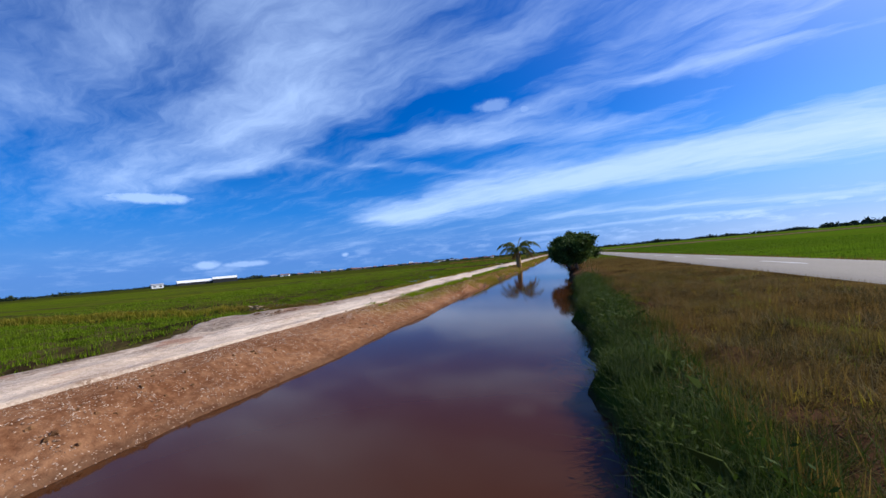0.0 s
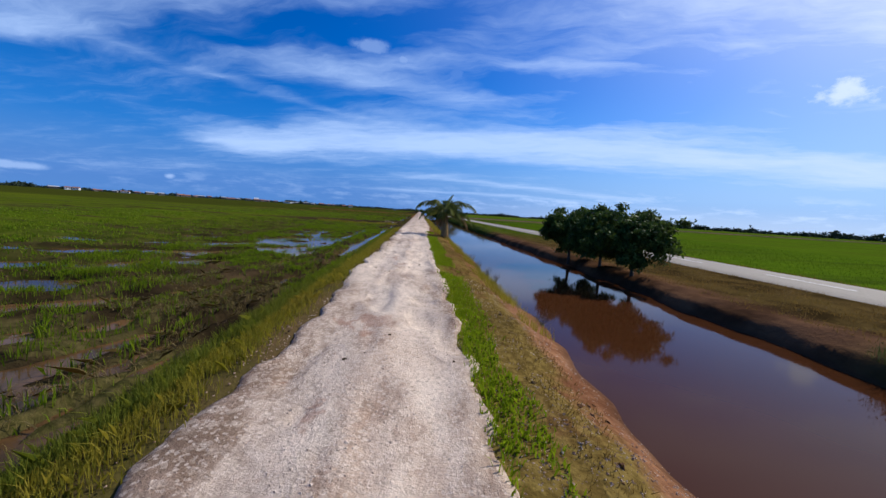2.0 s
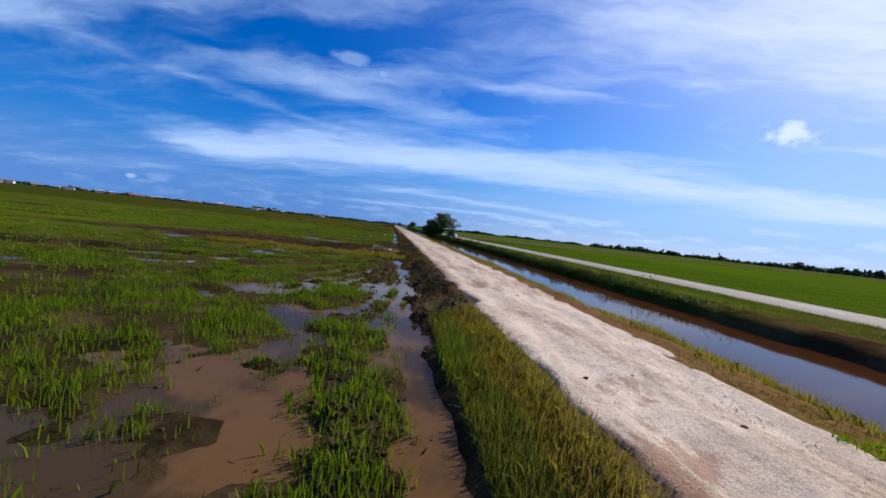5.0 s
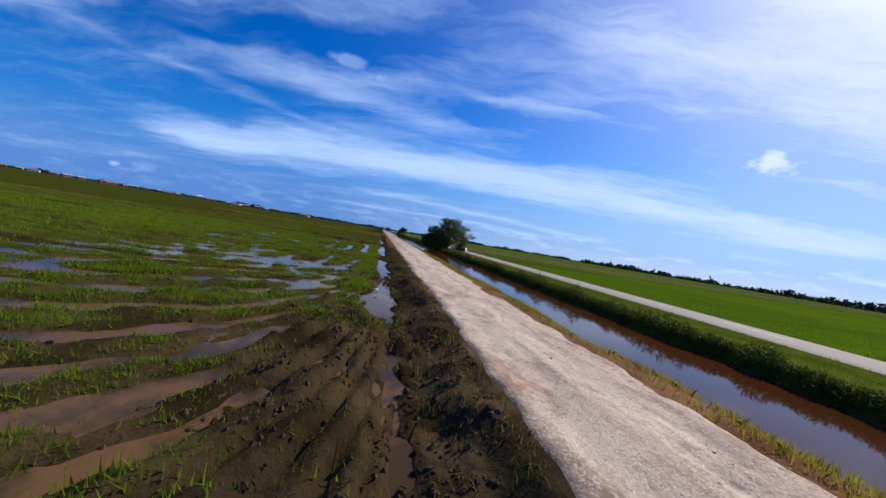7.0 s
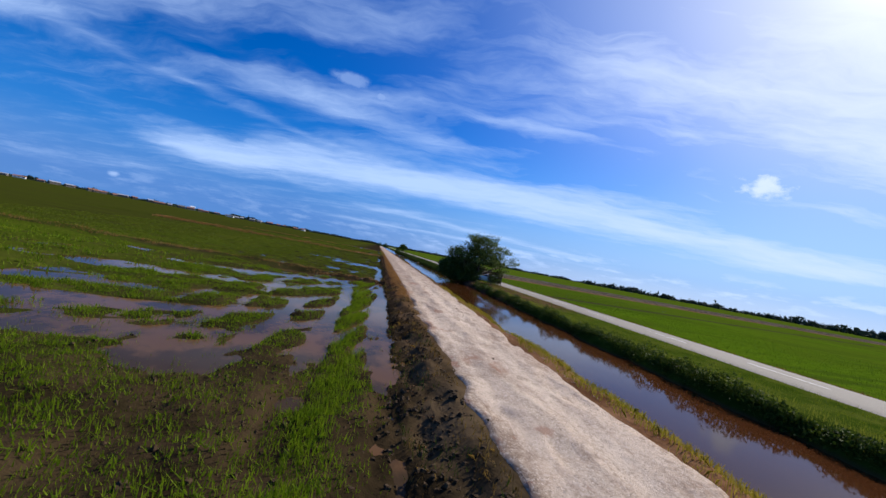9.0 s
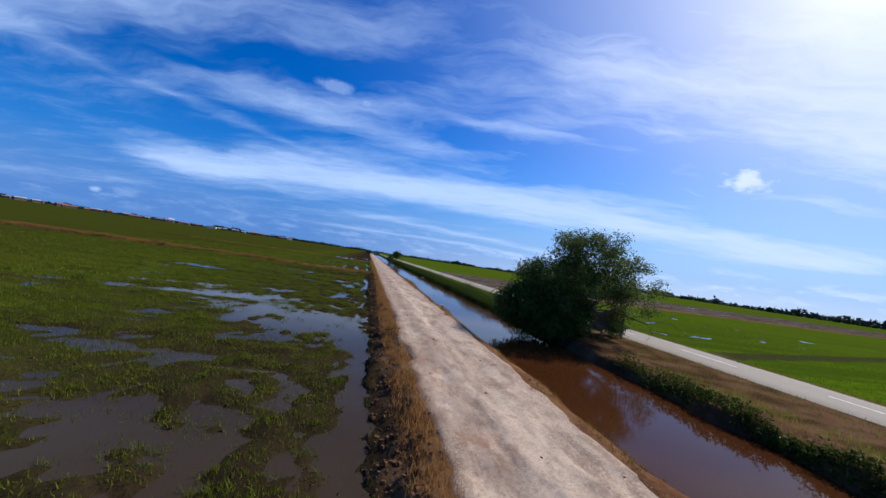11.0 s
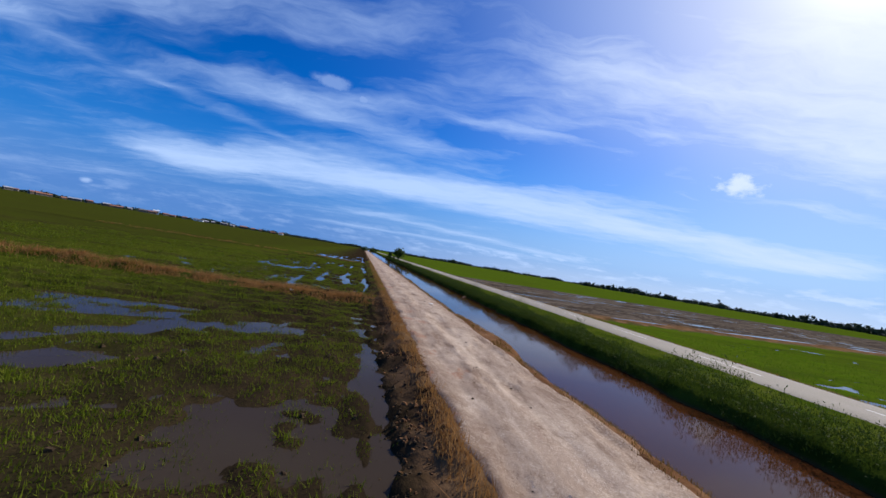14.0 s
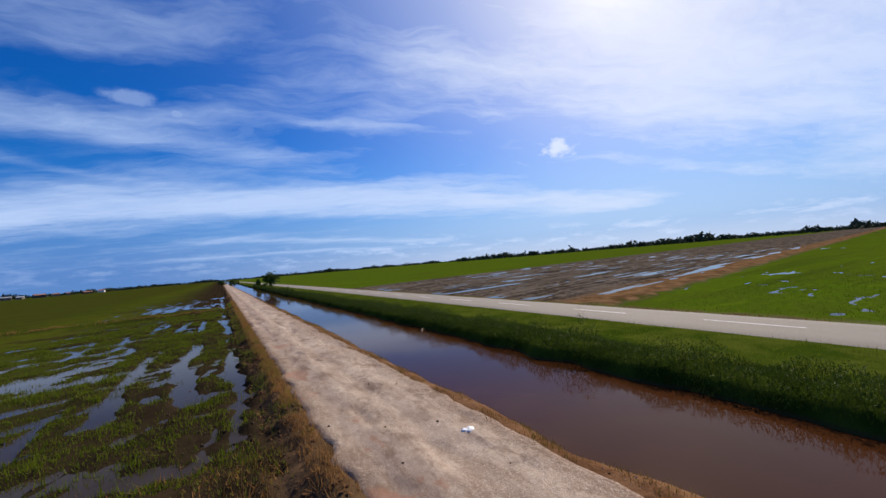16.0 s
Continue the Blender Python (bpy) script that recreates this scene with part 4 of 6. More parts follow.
def plant_rice():
    for tag, n, box, per, hgt, wid in (("close", 24000, (-16, -7.3, 12, 60), 6, 0.19, 0.016), ("row", 70000, (-20, -6.9, 60, 147), 6, 0.145, 0.026),
                                       ("row", 48000, (-23, -6.9, 150, 217), 6, 0.135, 0.026), ("row", 9000, (-30, -8.5, -12, 9), 7, 0.22, 0.035), ("wide", 24000, (-48, -16, 5, 146), 4, 0.20, 0.065),
                                       ("wide", 16000, (-50, -20, 150, 260), 7, 0.2, 0.05), ("wide", 24000, (-22, -6.9, 221, 290), 6, 0.2, 0.034)):
        x, y = scatter(n, box[0], box[1], box[2], box[3], rice_here)
        x, y = tufted(x, y, per, 0.09 if tag == "close" else 0.16)
        big = 0.6 + 0.9 * fbm(x / 1.1, y / 1.1, 103, 2)
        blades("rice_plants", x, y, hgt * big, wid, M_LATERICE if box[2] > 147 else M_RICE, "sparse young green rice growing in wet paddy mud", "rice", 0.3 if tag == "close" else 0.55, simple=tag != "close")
    x, y = scatter(6500, -9.4, -7.6, 100, 147, lambda x, y: np.exp(-((x + 8.45 + 0.5 * (fbm(y / 5, y * 0, 106, 2) - 0.5)) / 0.38) ** 2) * smooth(0.30, 0.42, fbm(x / 3, y / 4, 108, 2)))
    x, y = tufted(x, y, 7, 0.10)
    blades("rice_plants", x, y, 0.21, 0.024, M_RICE, "thick fresh green rice row beside a wet furrow", "rice", 0.4, simple=True)
    # flattened straw left in heaps near the field entrance
    x, y = scatter(40000, -13, -7.2, 12, 32, lambda x, y: smooth(0.50, 0.64, fbm(x / 1.5, y / 1.2, 107, 3)) * smooth(-13, -9.5, x))
    blades("straw", x, y, 0.17, 0.010, M_HEAP, "flattened cut rice straw lying in paddy mud", "straw", 1.6)
    x, y = scatter(15000, -11.5, -6.3, 14, 217, lambda x, y: churn(x, y) * smooth(0.40, 0.58, fbm(x / 0.9, y / 1.1, 187, 3)) * smooth(0.12, 0.2, ground_z(x, y)))
    x, y = tufted(x, y, 5, 0.05)
    blades("rice_stubble", x, y, 0.15, 0.014, M_STUBBLE, "dark trodden rice stubble in churned mud", "stubble", 0.9, simple=True)
    x, y = scatter(9000, -9.4, -6.2, 77.4, 80.2, lambda x, y: smooth(0.38, 0.6, fbm(x / 0.6, y / 0.5, 189, 3)))
    blades("straw", x, y, 0.13, 0.014, M_HEAP, "short straw litter on a raised earth crossing", "straw", 1.6, simple=True)
    x, y = scatter(5000, -6.85, -6.35, 18, 54, lambda x, y: smooth(0.4, 0.6, fbm(x / 0.8, y / 1.5, 109, 3)))
    blades("paddy_edge_grass", x, y, 0.34, 0.013, M_RICE, "tall green grass along the wet paddy edge", "grass", 0.35)


def plant_verges():
    def jag(edge, wide, seed):
        return lambda x, y: smooth(0.25, 0.55, fbm(x / 0.7, y / 0.9, seed, 3))
    x, y = scatter(84000, -6.75, -5.0, 9.5, 56, lambda x, y: (1 - smooth(-5.8, -5.3, x)) * smooth(0.15, 0.42, fbm(x / 0.8, y / 0.9, 111, 3)))
    green = x < -6.2 + 0.5 * (fbm(x / 0.6, y / 0.9, 112, 3) - 0.5)
    blades("verge_grass", x[~green], y[~green], 0.20, 0.010, M_GRASS, "tall yellow-green grass on the verge of a gravel track", "grass", 0.5)
    blades("verge_grass", x[green], y[green], 0.27, 0.010, M_VERGE, "tall olive green grass between verge and paddy", "grass", 0.45)
    x, y = scatter(16000, -13, -6.6, 7.6, 11.2, lambda x, y: np.exp(-((y - 9.4) / 1.0) ** 2))
    blades("bund_grass", x, y, 0.24, 0.014, M_DRYB, "yellow-brown grass on a low paddy bund", "grass", 0.7, simple=True)
    x, y = scatter(12000, -10.5, -5.6, 7.1, 9.4, lambda x, y: 0.25 + 0.75 * smooth(0.35, 0.55, fbm(x / 0.7, y / 0.7, 116, 3)))
    lip = -5.45 - 3.2 * np.exp(-((y - 4.3) / 2.9) ** 2)
    k = x < lip + 0.2
    blades("bund_grass", x[k], y[k], 0.17, 0.013, M_GRASS, "short yellow grass at the foot of a paddy bund", "grass", 0.6, simple=True)
    x, y = scatter(30000, -60, -12, 7.5, 11.5, lambda x, y: np.exp(-((y - 9.4) / 0.9) ** 2))
    blades("bund_grass", x, y, 0.34, 0.035, M_GRASS, "dry yellow grass on a low paddy bund", "grass", 0.5)
    x, y = scatter(15000, -6.9, -5.4, 58, 150, lambda x, y: smooth(0.44, 0.60, fbm(x / 0.9, y / 1.4, 113, 3)))
    blades("verge_grass", x, y, 0.16, 0.016, M_DRYB, "thin brown grass among dark mud clods beside the track", "grass", 0.6)
    x, y = scatter(9000, -6.9, -5.5, 56, 128, lambda x, y: smooth(0.46, 0.60, fbm(x / 0.7, y / 1.1, 114, 3)))
    blades("verge_grass", x, y, 0.22, 0.016, M_HEDGE, "dark green grass clumps among mud beside the track", "grass", 0.6, simple=True)
    x, y = scatter(74000, -6.5, -5.2, 138, 300, lambda x, y: (1 - smooth(-5.5, -5.25, x)) * smooth(-6.35 + 0.2 * smooth(180, 192, y), -5.95 + 0.2 * smooth(180, 192, y), x) * smooth(0.24, 0.48, fbm(x / 0.7, y / 1.3, 115, 3)))
    blades("verge_grass", x, y, 0.26, 0.022, M_STRAW, "dry orange-brown grass along the track edge", "grass", 0.5, simple=True)
    for (yb, wide, n) in ((217.5, 1.15, 84000), (148.5, 0.6, 26000), (281.0, 0.8, 14000)):
        x, y = scatter(n, -62, -6.6, yb - 3, yb + 3, lambda x, y: np.exp(-((y - yb - 0.004 * (x + 7)) / wide) ** 2) * smooth(0.2, 0.5, fbm(x / 1.2, y / 1.2, 117, 3)))
        blades("bund_grass", x, y, 0.42 if yb > 200 else 0.24, 0.038 if yb > 200 else 0.03, M_STRAW, "dry orange grass on a bund between two paddies", "grass", 0.7, simple=True)
    for mat, n in ((M_VERGE, 12000), (M_DRYB, 14000), (M_STRAW, 12000)):
        x, y = scatter(n, -62, -6.3, 218.3, 223, lambda x, y: np.exp(-((y - 220.6 - 0.004 * (x + 7)) / 1.1) ** 2) * smooth(0.2, 0.5, fbm(x / 1.5, y / 1.0, 116, 3)))
        blades("bund_grass", x, y, 0.22, 0.03, mat, "olive grass on the crest of a bund between two paddies", "grass", 0.7, simple=True)
    x, y = scatter(16000, -6.7, -5.4, 221, 300, lambda x, y: smooth(0.35, 0.55, fbm(x / 0.7, y / 1.5, 118, 3)))
    blades("verge_grass", x, y, 0.24, 0.02, M_VERGE, "olive grass on the edge of the track beside the paddy", "grass", 0.5, simple=True)
    x, y = scatter(5000, -22, -7.0, 80.2, 81.2, lambda x, y: smooth(0.45, 0.6, fbm(x / 0.5, y, 119, 2)))
    blades("rice_stubble", x, y, 0.20, 0.03, M_DRYB, "dark cut rice stubble along an earth crossing", "stubble", 0.15)
    x, y = scatter(9000, -20, -6.8, 73.4, 75.6)
    blades("verge_grass", x, y, 0.30, 0.016, M_GRASS, "yellow-green grass beside a muddy ditch", "grass", 0.5)
    # canal side of the track
    x, y = scatter(46000, -2.6, -1.35, 6, 50, lambda x, y: smooth(0.40, 0.52, fbm(x / 0.7, y / 2.6, 121, 3)) * (1 - smooth(-1.9, -1.5, x)) * smooth(-2.5, -2.2, x))
    blades("verge_grass", x, y, 0.12, 0.022, M_BRIGHT, "short bright green grass between track and canal", "grass", 0.5, base=np.maximum(ground_z(x, y), np.where(x < -2.3, 0.61, 0)))
    x, y = scatter(9000, -0.75, 0.02, 17, 56, lambda x, y: smooth(0.34, 0.55, fbm(x / 0.5, y / 1.1, 129, 3)))
    blades("bank_grass", x, y, 0.34, 0.014, M_GRASS, "tall yellow-green grass at the water's edge", "grass", 0.45, simple=True)
    x, y = scatter(34000, -2.1, -0.6, 8, 56, lambda x, y: smooth(0.38, 0.6, fbm(x / 0.7, y / 1.2, 123, 3)))
    blades("bank_grass", x, y, 0.10, 0.014, M_DRYB, "low yellow-brown grass on the canal bank", "grass", 0.7, simple=True)
    x, y = scatter(46000, -1.55, -0.05, 50, 150, lambda x, y: smooth(0.28, 0.5, fbm(x / 0.5, y / 0.9, 125, 3)) * (0.35 + 0.65 * smooth(-1.3, -0.7, x)))
    blades("bank_grass", x, y, 0.22, 0.016, M_GRASS, "green and yellow grass fringing the canal edge", "grass", 0.5)
    x, y = scatter(52000, -1.7, -0.10, 146, 310, lambda x, y: smooth(0.36, 0.58, fbm(x / 0.5, y / 0.9, 127, 3)) * smooth(-1.7, -1.0, x))
    blades("bank_grass", x, y, 0.16, 0.018, M_DRYB, "dry brown grass and weeds fringing the canal edge", "grass", 0.5, simple=True)
    # between the canal and the road
    x, y = scatter(30000, 6.9, 14.5, -9, 16, lambda x, y: (0.15 + 0.85 * smooth(0.3, 0.55, fbm(x / 1.1, y / 1.1, 131, 3))) * (1 - 0.6 * smooth(9, 13, x)))
    blades("roadside_grass", x, y, 0.14, 0.013, M_DRYB, "dry brown grass between canal and road", "grass", 0.9, simple=True)
    for mat, n, hgt in ((M_DRYB, 520, 0.27), (M_HEAP, 300, 0.24), (M_VERGE, 90, 0.20), (M_STUBBLE, 210, 0.26)):
        x, y = tufted(RNG.uniform(6.9, 13.0, n), RNG.uniform(-9, 15, n), 75, 0.15)
        blades("roadside_grass", x, y, hgt, 0.010, mat, "matted clumps of dry grass between canal and road", "grass", 1.2, simple=True)
    for mat, n, hgt in ((M_DRYB, 5000, 0.30), (M_GRASS, 700, 0.22), (M_HEAP, 1500, 0.26)):
        x, y = scatter(n, 6.9, 13.5, -9, 14, lambda x, y: smooth(0.35, 0.6, fbm(x / 1.6, y / 1.6, 137, 3)) * (1 - 0.7 * smooth(8.5, 12, x)))
        x, y = tufted(x, y, 9, 0.06)
        blades("roadside_grass", x, y, hgt, 0.012, mat, "tufts of dry brown grass between canal and road", "grass", 0.7, simple=True)
    x, y = scatter(34000, 6.9, 14.5, 16, 62, lambda x, y: smooth(0.28, 0.55, fbm(x / 1.1, y / 1.1, 131, 3)))
    blades("roadside_grass", x, y, 0.15, 0.02, M_DRYB, "dry brown grass between canal and road", "grass", 0.9, simple=True)
    x, y = scatter(56000, 8.0, 14.5, 56, 300, lambda x, y: 0.4 + 0.6 * smooth(0.28, 0.55, fbm(x / 1.1, y / 1.1, 133, 3)))
    blades("roadside_grass", x, y, 0.17, 0.03, M_LATERICE, "yellow-green grass between canal and road", "grass", 0.6, simple=True)
    x, y = scatter(26000, 19.4, 21.8, -10, 300, lambda x, y: smooth(0.3, 0.6, fbm(x / 1.1, y / 1.6, 135, 3)))
    blades("roadside_grass", x, y, 0.20, 0.034, M_DRYB, "rough grass on the field side of the road", "grass", 0.5, simple=True)
    # young rice beyond the road
    x, y = scatter(95000, 21.8, 60, 20, 228, lambda x, y: smooth(RIGHT_LEVEL, RIGHT_LEVEL + 0.06, ground_z(x, y)) * (1 - 0.7 * smooth(30, 75, x)))
    blades("young_rice", x, y, 0.16, 0.05, M_YOUNG, "even bright green young rice beyond the road", "rice", 0.3, simple=True)


def leaves(name, centre, size, mat, parent=None, up=0.35, label="", category="", ratio=0.45):
    """A pointed leaf at each place."""
    n = len(centre)
    d = RNG.normal(0, 1, (n, 3))
    d[:, 2] -= 0.3
    d /= np.linalg.norm(d, axis=1)[:, None]
    nn = RNG.normal(0, 1, (n, 3))
    nn[:, 2] += up * 3
    s = np.cross(d, nn)
    s /= np.maximum(np.linalg.norm(s, axis=1), 1e-6)[:, None]
    L = size * RNG.uniform(0.6, 1.35, n)[:, None]
    Wd = L * ratio
    co = np.stack([centre - d * L * 0.5, centre - d * L * 0.05 + s * Wd * 0.5, centre + d * L * 0.5, centre - d * L * 0.05 - s * Wd * 0.5], 1).reshape(-1, 3)
    ob = soup(name, co, np.full(n, 4), mat, parent)
    return tagged(ob, label, category, kind="stuff") if parent is None else ob


def plant_hedge():
    """Leafy weeds that hang down the road-side bank to the water."""
    def spots(n, y0, y1, x1, high, keep):
        y = RNG.uniform(y0, y1, n)
        t = RNG.uniform(0, 1, n)
        swell = 0.12 + 3.6 * fbm(y / 1.3, t * 2.2 + 3, 141, 4) ** 2.3
        x = 6.02 + (x1 - 6.02 + 1.2 * (fbm(y / 2.2, y * 0 + 8, 145, 3) - 0.5)) * t + RNG.normal(0, 0.08, n)
        top = high * swell * np.sin(np.clip(0.22 + 0.78 * t, 0, 1) * math.pi) ** 0.5
        z = ground_z(x, y) + top * RNG.uniform(0.0, 1.0, n) ** 0.9
        k = (RNG.uniform(0, 1, n) < keep(x, y)) & (z > 0.03)
        return np.stack([x, y, z], -1)[k]
    word = "dense green weeds hanging over the canal bank"
    thin = lambda x, y: 0.5 + 0.5 * smooth(0.3, 0.5, fbm(x, y / 2, 143, 3))
    leaves("bank_weeds", spots(16000, -14, 16.5, 6.95, 0.5, lambda x, y: (1 - smooth(13.5, 16.5, y)) * smooth(0.36, 0.56, fbm(x / 0.8, y / 1.0, 149, 3))), 0.075, M_HEDGE, label=word, category="weeds", ratio=0.3)
    for n, per, x1, hgt, mat in ((150, 150, 7.2, 0.34, M_HEDGE), (120, 130, 7.0, 0.30, M_SOFT), (60, 110, 7.8, 0.30, M_HEDGE)):
        x, y = RNG.uniform(6.1, x1, n), RNG.uniform(-12, 15.5, n)
        x, y = tufted(x, y, per, 0.13)
        blades("bank_weeds", x, y, hgt, 0.008, mat, "soft mounds of long grass hanging over the canal bank", "weeds", 0.9, simple=True)
    x, y = scatter(5000, 6.1, 7.0, -13, 16, lambda x, y: smooth(0.3, 0.55, fbm(x / 0.8, y / 1.3, 147, 3)))
    blades("bank_weeds", x, y, 0.30, 0.010, M_SOFT, "long soft grass hanging over the canal bank", "weeds", 0.7)
    leaves("bank_weeds", spots(60000, 60, 168, 6.9, 0.40, lambda x, y: thin(x, y) * smooth(58, 84, y) * (1 - smooth(163, 168, y))), 0.13, M_HEDGE, label=word, category="weeds")
    leaves("bank_weeds", spots(50000, 178, 300, 9.2, 0.66, thin), 0.12, M_HEDGE, label=word, category="weeds", ratio=0.3)
    p = spots(80000, 178, 300, 9.2, 0.55, thin)
    blades("bank_weeds", p[:, 0], p[:, 1], 0.17, 0.026, M_HEDGE, "long dense green grass hanging over the canal bank", "weeds", 0.6, base=p[:, 2], simple=True)
    leaves("bank_weeds", spots(14000, 300, 420, 8.1, 0.7, lambda x, y: 1.0 + 0 * x), 0.36, M_HEDGE, label=word, category="weeds")


def plant_bank_grass():
    x, y = scatter(46000, 6.2, 9.4, 60, 300, lambda x, y: 0.3 + 0.7 * smooth(0.35, 0.55, fbm(x / 0.8, y / 1.6, 153, 3)))
    k = (y < 165) | (y > 180)
    x, y = x[k], y[k]
    for k, mat in ((y < 170, M_VERGE), (y > 170, M_HEDGE)):
        blades("bank_weeds", x[k], y[k], 0.30, 0.022, mat, "long green grass along the top of the canal bank", "weeds", 0.5, simple=True)


plant_rice()
plant_verges()
plant_bank_grass()
plant_hedge()


# ---------------------------------------------------------------- trees
def part(name, bm, mat, parent, label="", smooth_faces=True):
    me = bpy.data.meshes.new(name)
    bm.to_mesh(me)
    bm.free()
    me.materials.append(mat)
    if smooth_faces:
        me.polygons.foreach_set("use_smooth", [True] * len(me.polygons))
    ob = new(name, me)
    ob.parent = parent
    return tagged(ob, label)


def tube(bm, pts, radii, sides=7):
    """A tapering limb through points."""
    rings, pts = [], [Vector(p) for p in pts]
    for k, p in enumerate(pts):
        d = (pts[min(k + 1, len(pts) - 1)] - pts[max(k - 1, 0)]).normalized()
        a = d.cross(Vector((0.31, 0.95, 0.05))).normalized()
        b = d.cross(a)
        rings.append([bm.verts.new(p + (a * math.cos(2 * math.pi * s / sides) + b * math.sin(2 * math.pi * s / sides)) * radii[k]) for s in range(sides)])
    for r0, r1 in zip(rings, rings[1:]):
        for s in range(sides):
            bm.faces.new((r0[s], r0[(s + 1) % sides], r1[(s + 1) % sides], r1[s]))
    bm.faces.new(rings[-1])
    bm.faces.new(rings[0][::-1])


def limb(bm, rnd, p, d, length, r, depth, tips, droop=0.0):
    """A limb that forks; the ends of the last twigs are gathered in tips."""
    pts, radii = [p.copy()], [r]
    q = p.copy()
    for k in range(4):
        d = (d + Vector((rnd.gauss(0, 0.16), rnd.gauss(0, 0.16), rnd.gauss(0, 0.10) - droop))).normalized()
        q = q + d * length / 4
        pts.append(q.copy())
        radii.append(r * (1 - 0.14 * (k + 1)))
    tube(bm, pts, radii, 7 if depth > 2 else 5)
    if depth == 0:
        tips += pts[2:]
        return
    if depth <= 1:
        tips += pts[3:]
    for k in range(3 if depth > 1 else 4):
        a = rnd.uniform(0, 2 * math.pi)
        side = d.orthogonal().normalized()
        side.rotate(Matrix.Rotation(a, 3, d))
        nd = (d * rnd.uniform(0.5, 1.0) + side * rnd.uniform(0.5, 1.0)).normalized()
        limb(bm, rnd, pts[rnd.choice((2, 3, 4))], nd, length * rnd.uniform(0.62, 0.8), radii[-1] * rnd.uniform(0.6, 0.8), depth - 1, tips, droop)


def broad_tree(place, seed, trunk_h, trunk_r, spread, crown, n_leaf, leaf, mat, label, depth=2, hang=0.0, forks=5, skirts=()):
    """A broad-leaved tree. crown: centre above the foot (x, y, z) and half axes; leaves sit in clumps on the twigs and through the crown."""
    rnd = random.Random(seed)
    tree = tagged(new("tree"), label, "tree")
    tree.location = place
    bm, tips = bmesh.new(), []
    lean = Vector((rnd.gauss(0, 0.06), rnd.gauss(0, 0.06), 1)).normalized()
    tube(bm, [Vector((0, 0, -0.25)), Vector((0, 0, 0.05)), lean * trunk_h * 0.5, lean * trunk_h], [trunk_r * 1.6, trunk_r * 1.2, trunk_r, trunk_r * 0.9], 9)
    for k in range(forks):
        a = 2 * math.pi * k / forks + rnd.uniform(-0.4, 0.4)
        d = Vector((math.cos(a) * spread, math.sin(a) * spread, rnd.uniform(0.45, 1.1))).normalized()
        limb(bm, rnd, lean * trunk_h * rnd.uniform(0.8, 1.0), d, crown[5] * rnd.uniform(0.7, 1.0), trunk_r * 0.6, depth, tips, hang)
    part("trunk", bm, M_BARK, tree)
    cx, cy, cz, ax, ay, az = crown
    clumps = []
    for p in tips:
        v = ((p[0] - cx) / ax, (p[1] - cy) / ay, (p[2] - cz) / az)
        if v[0] ** 2 + v[1] ** 2 + v[2] ** 2 < (1.15 if az < 3 else 1.9):
            clumps.append(tuple(p))
    want = len(clumps) + max(90, int(n_leaf / (110 if az < 3 else 190)))
    while len(clumps) < want:
        v = Vector((rnd.gauss(0, 1), rnd.gauss(0, 1), rnd.gauss(0, 1))).normalized() * rnd.uniform(0.25, 1.0) ** 0.5
        bump_out = (0.80 if az < 3 else 0.88) + (0.55 if az < 3 else 0.38) * noise.noise(v * 2.3 + Vector((seed, 0, 0)))
        v = v * bump_out
        if v.z < -0.9 or (az > 3 and cx + v.x * ax > 0.8 and cz + v.z * az < 2.9):
            continue
        clumps.append((cx + v.x * ax, cy + v.y * ay, cz + v.z * az))
    low = []
    for bx, by, bz, rx, ry, rz, k in skirts:              # low boughs and bushes round the foot
        for _ in range(k):
            v = Vector((rnd.gauss(0, 1), rnd.gauss(0, 1), rnd.gauss(0, 1))).normalized() * rnd.uniform(0.3, 1.0) ** 0.5
            (low if bz < 2 else clumps).append((bx + v.x * rx, by + v.y * ry, max(0.0, bz + v.z * rz)))
    c = np.array(clumps)[RNG.integers(0, len(clumps), n_leaf)]
    c = c + RNG.normal(0, 1, c.shape) * np.array((1.0, 1.0, 0.7)) * 0.10 * az ** 0.75
    leaves("crown", c, leaf, mat, tree)
    if low:
        # self-shade of the low boughs is put in by using the darker leaf colour
        c = np.array(low)[RNG.integers(0, len(low), n_leaf // 2 + 6000)]
        c = c + RNG.normal(0, 1, c.shape) * 0.24
        tagged(leaves("shaded_foliage", c, leaf * 1.35, M_LEAF, tree), "dense low foliage over the water, leaves coloured dark for shade")
    return tree


for seed, (x, y), h, half in ((3, (6.0, 31.4), 0.8, 1.85), (4, (6.5, 28.4), 0.75, 1.95), (5, (6.6, 25.5), 0.75, 1.95)):
    broad_tree((x, y, 0.42), seed, h, 0.075, 0.8, (0.0, 0.0, 1.80, half * 1.06, half * 1.06, 1.48), 20000, 0.20, M_LEAF,
               "small round dark green tree on the canal bank", forks=4)
